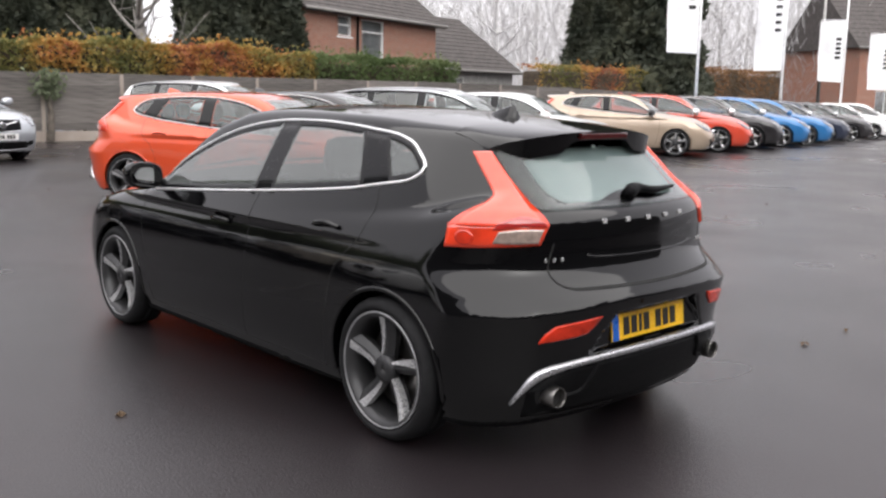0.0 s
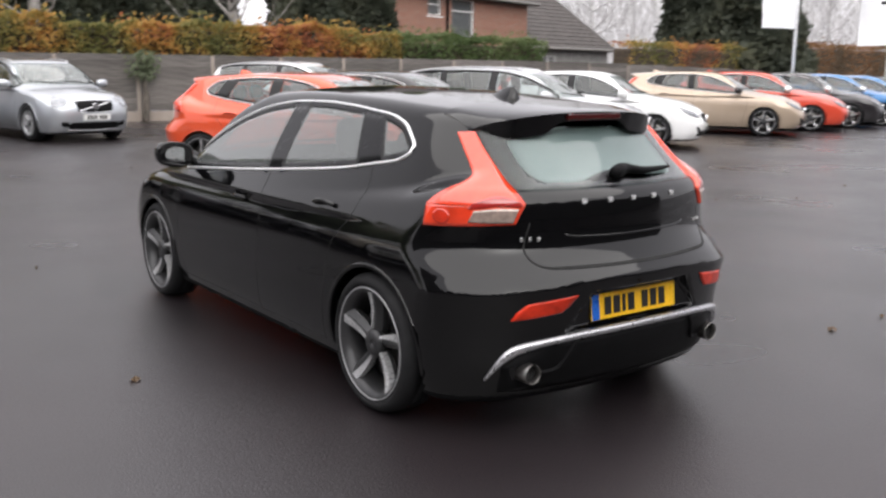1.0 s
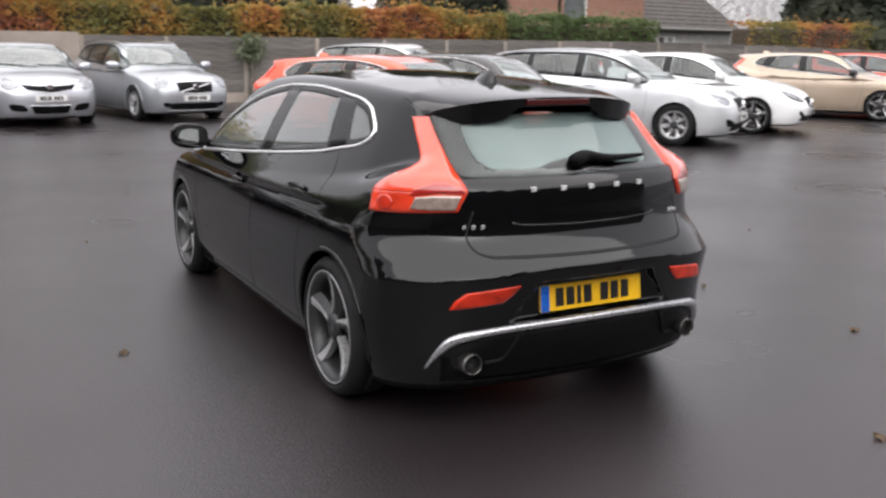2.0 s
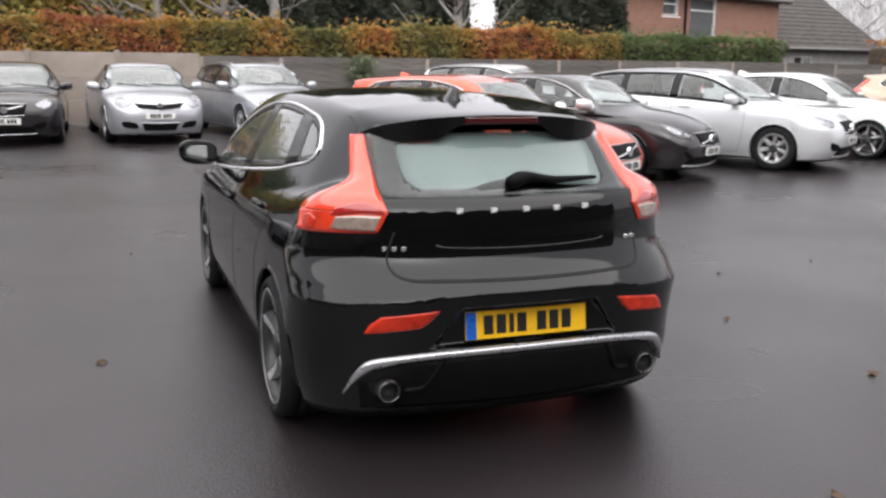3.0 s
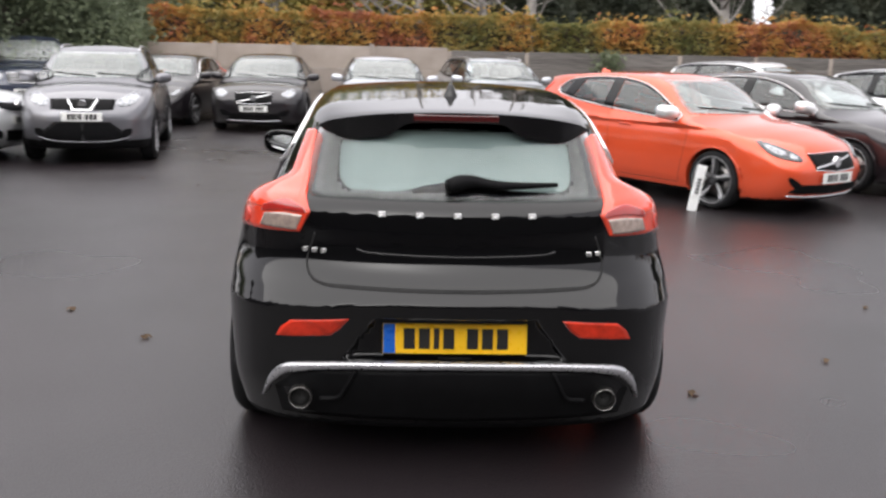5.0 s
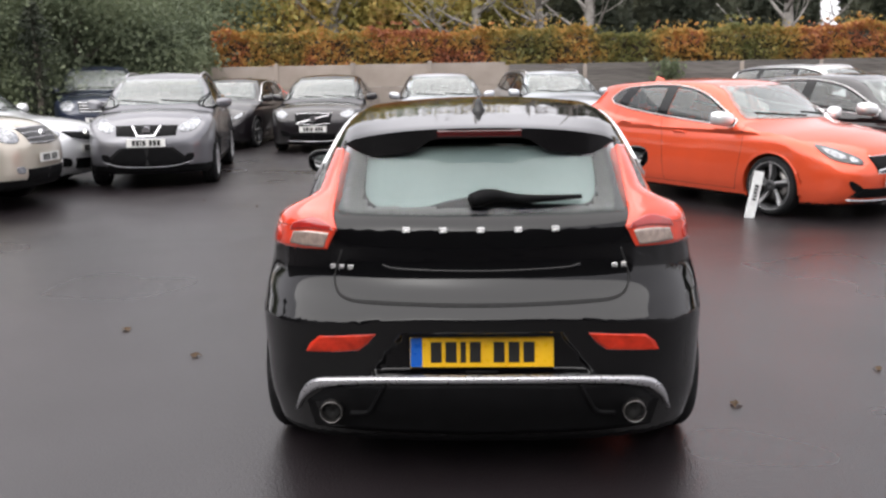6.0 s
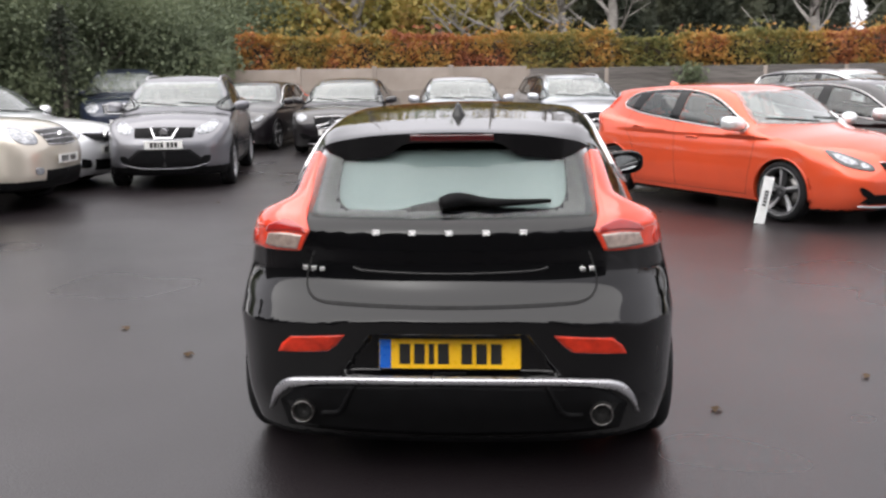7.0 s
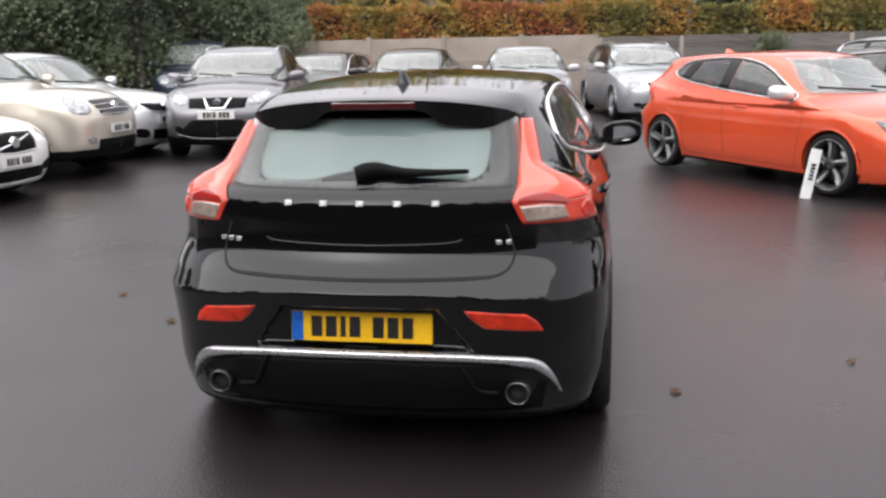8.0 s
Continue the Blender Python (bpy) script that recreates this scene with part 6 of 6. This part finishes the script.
# far woods: bare twigs beyond the houses, sparse and pale to stand for haze
rng = np.random.default_rng(77)
n = 110000
ang = np.radians(rng.uniform(29, 80, n))
far = rng.uniform(62, 105, n)
clump = np.array([noise.noise(Vector((a * 11, 2.5, d * 0.05))) for a, d in zip(ang, far)])
hgt = 13 + 7 * clump
z = hgt * rng.uniform(0.02, 1, n) ** 1.5
c = np.stack([-3 + far * np.sin(ang), -2 + far * np.cos(ang), z], 1)
up = np.stack([rng.normal(0, 0.45, n), rng.normal(0, 0.45, n), rng.uniform(0.5, 1.2, n)], 1) * rng.uniform(0.5, 1.4, n)[:, None]
side = np.stack([np.cos(ang), -np.sin(ang), np.zeros(n)], 1) * (0.008 + 0.024 * rng.random(n) ** 3)[:, None]
woods = part("far_woods", cards("far_woods", np.stack([c - side, c + side, c + side * 0.4 + up, c - side * 0.4 + up], 1)), M["hazed_bark"], None)
tagged(woods, "bare distant trees, sparse and paled to stand for haze", "woods", kind="stuff")
trunks = []
for k in range(70):
    a, d = math.radians(rng.uniform(29, 80)), rng.uniform(62, 100)
    trunks.append((-3 + d * math.sin(a), -2 + d * math.cos(a)))
quads = []
for x, y in trunks:
    d = Vector((y + 2, -(x + 3), 0)).normalized() * rng.uniform(0.10, 0.22)
    top = rng.uniform(8, 14)
    lean = rng.uniform(-0.8, 0.8)
    quads.append([(x - d.x, y - d.y, 0), (x + d.x, y + d.y, 0), (x + d.x * 0.3 + lean, y + d.y * 0.3, top), (x - d.x * 0.3 + lean, y - d.y * 0.3, top)])
tagged(part("far_trunks", cards("far_trunks", np.array(quads)), M["hazed_bark"], None), "trunks of bare distant trees, paled to stand for haze", "woods", kind="stuff")

# ivy over stumps
def ivy_stump(x, y, height, spread, count, leaf, bare, seed, label):
    rng = np.random.default_rng(seed)
    ivy = tagged(new("ivy"), label, "shrub")
    ivy.matrix_basis = pose(x, y, float(rise(x, y)))
    part("stump", limbs([(0, 0, -0.05), (0.03, 0, height * 0.4), (-0.02, 0.05, height)], [0.09, 0.07, 0.03], "stump"), M["bark"], ivy)
    up = rng.uniform(bare, 1.0, count)
    wide = spread * (1.15 - 0.55 * up) * (1 + 0.35 * np.sin(9 * up + seed))
    c = np.stack([rng.normal(0, 1, count) * wide, -np.abs(rng.normal(0, 0.6, count)) * wide + 0.06, height * up + rng.normal(0, 0.05, count)], 1)
    part("leaves", cards("leaves", leaf_cards(c, 0.075, rng)), LEAF[leaf], ivy)


ivy_stump(4.75, 20.02, 1.62, 0.20, 380, "shade", 0.62, 31, "ivy grown over a stump against the timber fence")
ivy_stump(-9.45, 16.9, 3.1, 0.19, 1500, "dark", 0.12, 33, "tall dark stump overgrown with ivy before the shrubs")

# ---------------------------------------------------------------- houses
def brick_material(name, base, mortar):
    m, nt, b = material(name)
    tc = nt.nodes.new("ShaderNodeTexCoord")
    br = nt.nodes.new("ShaderNodeTexBrick")
    br.inputs["Scale"].default_value = 1.0
    br.inputs["Brick Width"].default_value, br.inputs["Row Height"].default_value = 0.225, 0.075
    br.inputs["Mortar Size"].default_value = 0.008
    br.inputs["Color1"].default_value = (*base, 1)
    br.inputs["Color2"].default_value = (base[0] * 0.75, base[1] * 0.7, base[2] * 0.7, 1)
    br.inputs["Mortar"].default_value = (*mortar, 1)
    sp = nt.nodes.new("ShaderNodeSeparateXYZ")
    ad = nt.nodes.new("ShaderNodeMath")
    cb = nt.nodes.new("ShaderNodeCombineXYZ")
    nt.links.new(tc.outputs["Object"], sp.inputs[0])
    nt.links.new(sp.outputs[0], ad.inputs[0])
    nt.links.new(sp.outputs[1], ad.inputs[1])
    nt.links.new(ad.outputs[0], cb.inputs[0])
    nt.links.new(sp.outputs[2], cb.inputs[1])
    nt.links.new(cb.outputs[0], br.inputs["Vector"])
    nt.links.new(br.outputs["Color"], b.inputs["Base Color"])
    b.inputs["Roughness"].default_value = 0.85
    bump(nt, br.outputs["Fac"], b, 0.4, -0.006)
    return m


M["brick"] = brick_material("red_brick", (0.30, 0.125, 0.08), (0.30, 0.26, 0.22))
M["tile"] = plain("roof_tile", (0.058, 0.050, 0.047), 0.8, 0, 0.35, 5, bumpy=0.5)
M["upvc"] = plain("white_frame", (0.75, 0.75, 0.74), 0.4)
M["gutter"] = plain("grey_gutter", (0.20, 0.19, 0.18), 0.6)
M["room"] = car_glass("window_pane", (0.9, 0.92, 0.92), 2.3)
M["render"] = plain("grey_wall", (0.30, 0.29, 0.28), 0.85, 0, 0.2, 3, bumpy=0.3)


def window_in(house, x, z, w, h, y, bars):
    win = part("window", box_mesh("pane", (x, y + 0.05, z), (x + w, y + 0.06, z + h)), M["room"], house)
    for lo, hi in (((x - 0.03, z - 0.03), (x + 0.04, z + h + 0.03)), ((x + w - 0.04, z - 0.03), (x + w + 0.03, z + h + 0.03)), ((x + 0.04, z - 0.03), (x + w - 0.04, z + 0.04)), ((x + 0.04, z + h - 0.04), (x + w - 0.04, z + h + 0.03))):
        part("frame", box_mesh("frame", (lo[0], y - 0.02, lo[1]), (hi[0], y + 0.07, hi[1])), M["upvc"], win)
    for k in range(bars[0]):
        xx = x + w * (k + 1) / (bars[0] + 1)
        part("frame", box_mesh("bar", (xx - 0.025, y, z + 0.04), (xx + 0.025, y + 0.065, z + h - 0.04)), M["upvc"], win)
    for zz in bars[1:]:
        part("frame", box_mesh("bar", (x + 0.04, y + 0.002, z + zz - 0.03), (x + w - 0.04, y + 0.067, z + zz + 0.03)), M["upvc"], win)
    part("sill", box_mesh("sill", (x - 0.08, y - 0.08, z - 0.09), (x + w + 0.08, y + 0.06, z - 0.032), 0.01), M["upvc"], win)


def house(m, length, depth, eaves, ridge, windows, label, wall_mat, hip=0.0):
    """Walls with real openings under a tiled roof; its front lies on y = 0, from x = 0."""
    h = tagged(new("house"), label, "house")
    h.matrix_basis = m
    xs = sorted({0.0, length, *[w[0] for w in windows], *[w[0] + w[2] for w in windows]})
    zs = sorted({-1.0, eaves, *[w[1] for w in windows], *[w[1] + w[3] for w in windows]})
    bm = bmesh.new()
    for a, b2 in zip(xs, xs[1:]):
        for c, d in zip(zs, zs[1:]):
            mx, mz = (a + b2) / 2, (c + d) / 2
            if not any(w[0] < mx < w[0] + w[2] and w[1] < mz < w[1] + w[3] for w in windows):
                add_box(bm, (a, 0, c), (b2, 0.28, d))
    bmesh.ops.remove_doubles(bm, verts=bm.verts, dist=0.001)
    part("front_wall", bm_mesh("front_wall", bm), wall_mat, h)
    part("back_wall", box_mesh("back_wall", (0, depth - 0.28, -1), (length, depth, eaves)), wall_mat, h)
    for x0 in (0.0, length - 0.28):
        bm = bmesh.new()
        pts = [(0.28, -1), (depth - 0.28, -1), (depth - 0.28, eaves), (depth / 2, eaves + (ridge - eaves) * (0.0 if hip else 0.94)), (0.28, eaves)]
        a = [bm.verts.new((x0, p, q)) for p, q in pts]
        b2 = [bm.verts.new((x0 + 0.28, p, q)) for p, q in pts]
        bm.faces.new(a)
        bm.faces.new(b2[::-1])
        for k in range(5):
            bm.faces.new((a[k], a[(k + 1) % 5], b2[(k + 1) % 5], b2[k]))
        part("gable_wall", bm_mesh("gable", bm), wall_mat, h)
    over = 0.35
    bm = bmesh.new()
    r0, r1 = (-over + hip, length + over - hip)
    v = [bm.verts.new(c) for c in ((-over, -over, eaves - 0.05), (length + over, -over, eaves - 0.05), (length + over, depth + over, eaves - 0.05), (-over, depth + over, eaves - 0.05), (r0, depth / 2, ridge), (r1, depth / 2, ridge))]
    for f in ((0, 1, 5, 4), (2, 3, 4, 5), (1, 2, 5), (3, 0, 4), (3, 2, 1, 0)):
        bm.faces.new([v[i] for i in f])
    roof = part("roof", bm_mesh("roof", bm), M["tile"], h)
    rows = 14
    for k in range(rows):
        t0, t1 = k / rows, (k + 1.12) / rows
        za, zb = eaves - 0.05 + (ridge - eaves + 0.05) * t0, eaves - 0.05 + (ridge - eaves + 0.05) * min(t1, 1)
        ya, yb = -over + (depth / 2 + over) * t0, -over + (depth / 2 + over) * min(t1, 1)
        xa, xb = -over + hip * t0, length + over - hip * t0
        bm = bmesh.new()
        q = [bm.verts.new(c) for c in ((xa, ya, za + 0.05), (xb, ya, za + 0.05), (xb, yb, zb + 0.015), (xa, yb, zb + 0.015), (xa, ya, za), (xb, ya, za))]
        bm.faces.new(q[:4])
        bm.faces.new((q[4], q[5], q[1], q[0]))
        part("tile_course", bm_mesh("course", bm), M["tile"], roof)
    part("gutter", tube([(-over, -over - 0.05, eaves - 0.07), (length + over, -over - 0.05, eaves - 0.07)], 0.06, 8), M["gutter"], h)
    part("fascia", box_mesh("fascia", (-over, -over + 0.01, eaves - 0.16), (length + over, -over + 0.04, eaves - 0.06)), M["tile"], h)
    for w in windows:
        window_in(h, *w[:4], 0.06, w[4])
    return h


brick_house = house(pose(15.9, 26.0, -0.15, 0, 0, 18.6), 9.6, 5.5, 4.65, 7.0, [(2.12, 3.77, 0.9, 0.72, (0, 0.40)), (3.72, 2.15, 1.62, 2.32, (0, 1.86))], "red brick house with white windows and a dark tiled roof", M["brick"])
# grey sheets added behind the panes stand for sky reflected in them
M["pane_grey"] = plain("grey_pane_backing", (0.34, 0.33, 0.34), 0.9, 0, 0.15, 5)
for x0, x1, z0, z1 in ((2.2, 2.95, 3.85, 4.42), (3.82, 5.24, 2.3, 4.4)):
    part("curtain", box_mesh("curtain", (x0, 0.135, z0), (x1, 0.145, z1)), M["pane_grey"], brick_house)
part("downpipe", tube([(3.35, -0.07, 4.5), (3.35, -0.07, 2.0), (3.35, -0.07, -0.5)], 0.05, 8), M["plastic"], brick_house)
house(pose(25.3, 30.2, 0.2, 0, 0, 10), 7.5, 6, 2.5, 5.2, [(2.0, 1.0, 1.2, 1.1, (1,))], "low grey outbuilding with a dark tiled roof", M["render"], 1.2)
house(pose(51.0, 21.5, 0, 0, 0, -32), 10, 8, 4.6, 8.4, [(1.2, 0.7, 1.3, 1.4, (1,)), (4.4, 0.0, 1.0, 2.05, (0, 1.4)), (7.2, 0.7, 1.4, 1.4, (1,)), (1.3, 3.1, 1.2, 1.1, (1,)), (7.2, 3.1, 1.2, 1.1, (1,))], "distant brick house with a steep dark roof", M["brick"])

# ---------------------------------------------------------------- flags, lamp, sign
M["cloth"] = plain("white_flag_cloth", (0.78, 0.78, 0.79), 0.8, 0, 0.05, 4, bumpy=0.2)
M["pole"] = plain("white_pole", (0.82, 0.82, 0.82), 0.45)


def flag(x, y, pole_h, top, tall, wide, turn, seed):
    f = tagged(new("flag_pole"), "white pole with a tall white banner printed in black", "flag", "banner flags")
    f.matrix_basis = pose(x, y, float(rise(x, y)), 0, 0, turn)
    part("pole", tube([(0, 0, -0.1), (0, 0, pole_h * 0.5), (0, 0, pole_h)], [0.05, 0.045, 0.03], 10), M["pole"], f)
    part("finial", revolve([(-0.03, 0.001), (-0.02, 0.05), (0.02, 0.05), (0.04, 0.001)], 12), M["pole"], f).matrix_basis = pose(0, 0, pole_h, 0, -90)
    rng = random.Random(seed)
    ph = rng.uniform(0, 6)
    nu, nv = 14, 26
    verts, faces = [], []
    for s in (0.0, 0.004):
        for i in range(nu):
            for j in range(nv):
                u, v = i / (nu - 1), j / (nv - 1)
                verts.append((-0.05 - wide * u, s + 0.07 * u * math.sin(5 * u + 4 * v + ph) + 0.03 * u * math.sin(11 * v + ph), top - tall * v - 0.05 * u * math.sin(3 * v + ph)))
    q = nu * nv
    for i in range(nu - 1):
        for j in range(nv - 1):
            a = i * nv + j
            faces.append((a, a + 1, a + nv + 1, a + nv))
            faces.append((q + a, q + a + nv, q + a + nv + 1, q + a + 1))
    cloth = part("banner", np_mesh("banner", verts, faces), M["cloth"], f)
    part("banner_arm", tube([(0, 0, top), (-wide - 0.05, 0, top)], 0.015, 6), M["pole"], f)
    # the print, as plain bars up the cloth
    for k in range(5):
        v = 0.30 + 0.075 * k
        u0, u1 = 0.12, 0.34
        pts = []
        for u in (u0, (u0 + u1) / 2, u1):
            pts.append((-0.05 - wide * u, -0.012 + 0.07 * u * math.sin(5 * u + 4 * v + ph) + 0.03 * u * math.sin(11 * v + ph), top - tall * v - 0.05 * u * math.sin(3 * v + ph)))
        part("printed_bar", ribbon(pts, [(0, -1, 0)] * 3, 0.11, 0.004), M["ink"], cloth)
    return f


flag(23.0, 14.4, 7.5, 6.35, 3.6, 1.0, -38, 1)
flag(28.9, 14.6, 7.5, 6.1, 3.6, 1.0, -42, 2)
flag(35.1, 15.2, 7.2, 4.75, 2.5, 1.0, -44, 3)
flag(41.6, 15.9, 7.2, 4.6, 2.6, 1.0, -46, 4)

lamp = tagged(new("street_lamp"), "tall grey lamp post with two floodlights on a bar", "lamp")
lamp.matrix_basis = pose(41.0, 19.0, 0, 0, 0, -45)
part("post", tube([(0, 0, -0.1), (0, 0, 4), (0, 0, 8.3)], [0.09, 0.075, 0.06], 10), M["steel"], lamp)
part("crossbar", tube([(-0.6, 0, 8.2), (0.6, 0, 8.2)], 0.03, 8), M["steel"], lamp)
for x in (-0.5, 0.5):
    part("floodlight", box_mesh("floodlight", (-0.22, -0.25, -0.08), (0.22, 0.25, 0.08), 0.03), M["plastic"], lamp).matrix_basis = pose(x, -0.1, 8.28, 18)

# white marker board leaning by the orange car's wheel
sign = tagged(new("marker_board"), "narrow white board with dark lettering standing by a car wheel", "sign")
sign.matrix_basis = pose(2.87, 6.52, float(rise(2.87, 6.52)), 0, 11, 12)
part("board", box_mesh("board", (-0.055, -0.008, 0.0), (0.055, 0.008, 0.50), 0.003), M["paper"], sign)
for k in range(5):
    part("printed_bar", box_mesh("bar", (-0.02, -0.011, 0.19 + 0.035 * k), (0.025, -0.0085, 0.215 + 0.035 * k)), M["ink"], sign)

# fallen leaves on the tarmac
rng = np.random.default_rng(11)
m_fall = leaf_material("fallen_leaf", [(0.0, (0.07, 0.05, 0.035)), (0.5, (0.16, 0.11, 0.07)), (1.0, (0.26, 0.20, 0.15))])


def fallen(x, y, size, turn):
    bm = bmesh.new()
    ring = []
    for k in range(9):
        a = 2 * math.pi * k / 9
        r = size * (0.5 if k % 2 else 0.32) * (1.2 if k == 0 else 1)
        ring.append(bm.verts.new((r * math.cos(a), r * math.sin(a) * 0.8, 0.012 * math.sin(2.3 * k))))
    c = bm.verts.new((0, 0, 0.016))
    for k in range(9):
        bm.faces.new((ring[k], ring[(k + 1) % 9], c))
    leaf = part("fallen_leaf", bm_mesh("leaf", bm), m_fall, None)
    leaf.matrix_basis = pose(x, y, float(rise(x, y)) + 0.008, 0, 0, turn)
    tagged(leaf, "curled brown fallen leaf on the wet tarmac", "leaf", "fallen leaves")


for x, y in [(1.19, 0.93), (-1.6, 1.75), (-2.6, -0.25), (-3.2, 1.2), (0.9, -0.75), (2.1, 0.3), (-2.2, 2.3)]:
    fallen(x, y, 0.075, 360 * rng.random())
for k in range(38):
    x, y = rng.uniform(-8, 9), rng.uniform(-1.5, 11)
    if not (-1.3 < x < 1.3 and -0.5 < y < 4.8):
        fallen(x, y, rng.uniform(0.03, 0.055), 360 * rng.random())

# unseen plain walls, added behind and beside the camera to darken reflections
m_close = plain("dark_blocker", (0.05, 0.048, 0.047), 0.8, 0, 0.3, 1.5, bumpy=0.3)
tagged(part("wall_south", box_mesh("wall_south", (-30, -16.3, -0.2), (30, -16, 8.5)), m_close, None), "unseen plain wall added behind the yard to darken reflections", "wall", kind="structure")
tagged(part("wall_west", box_mesh("wall_west", (-22.3, -16, -0.2), (-22, 10, 8.5)), m_close, None), "unseen plain wall added beside the yard to darken reflections", "wall", kind="structure")
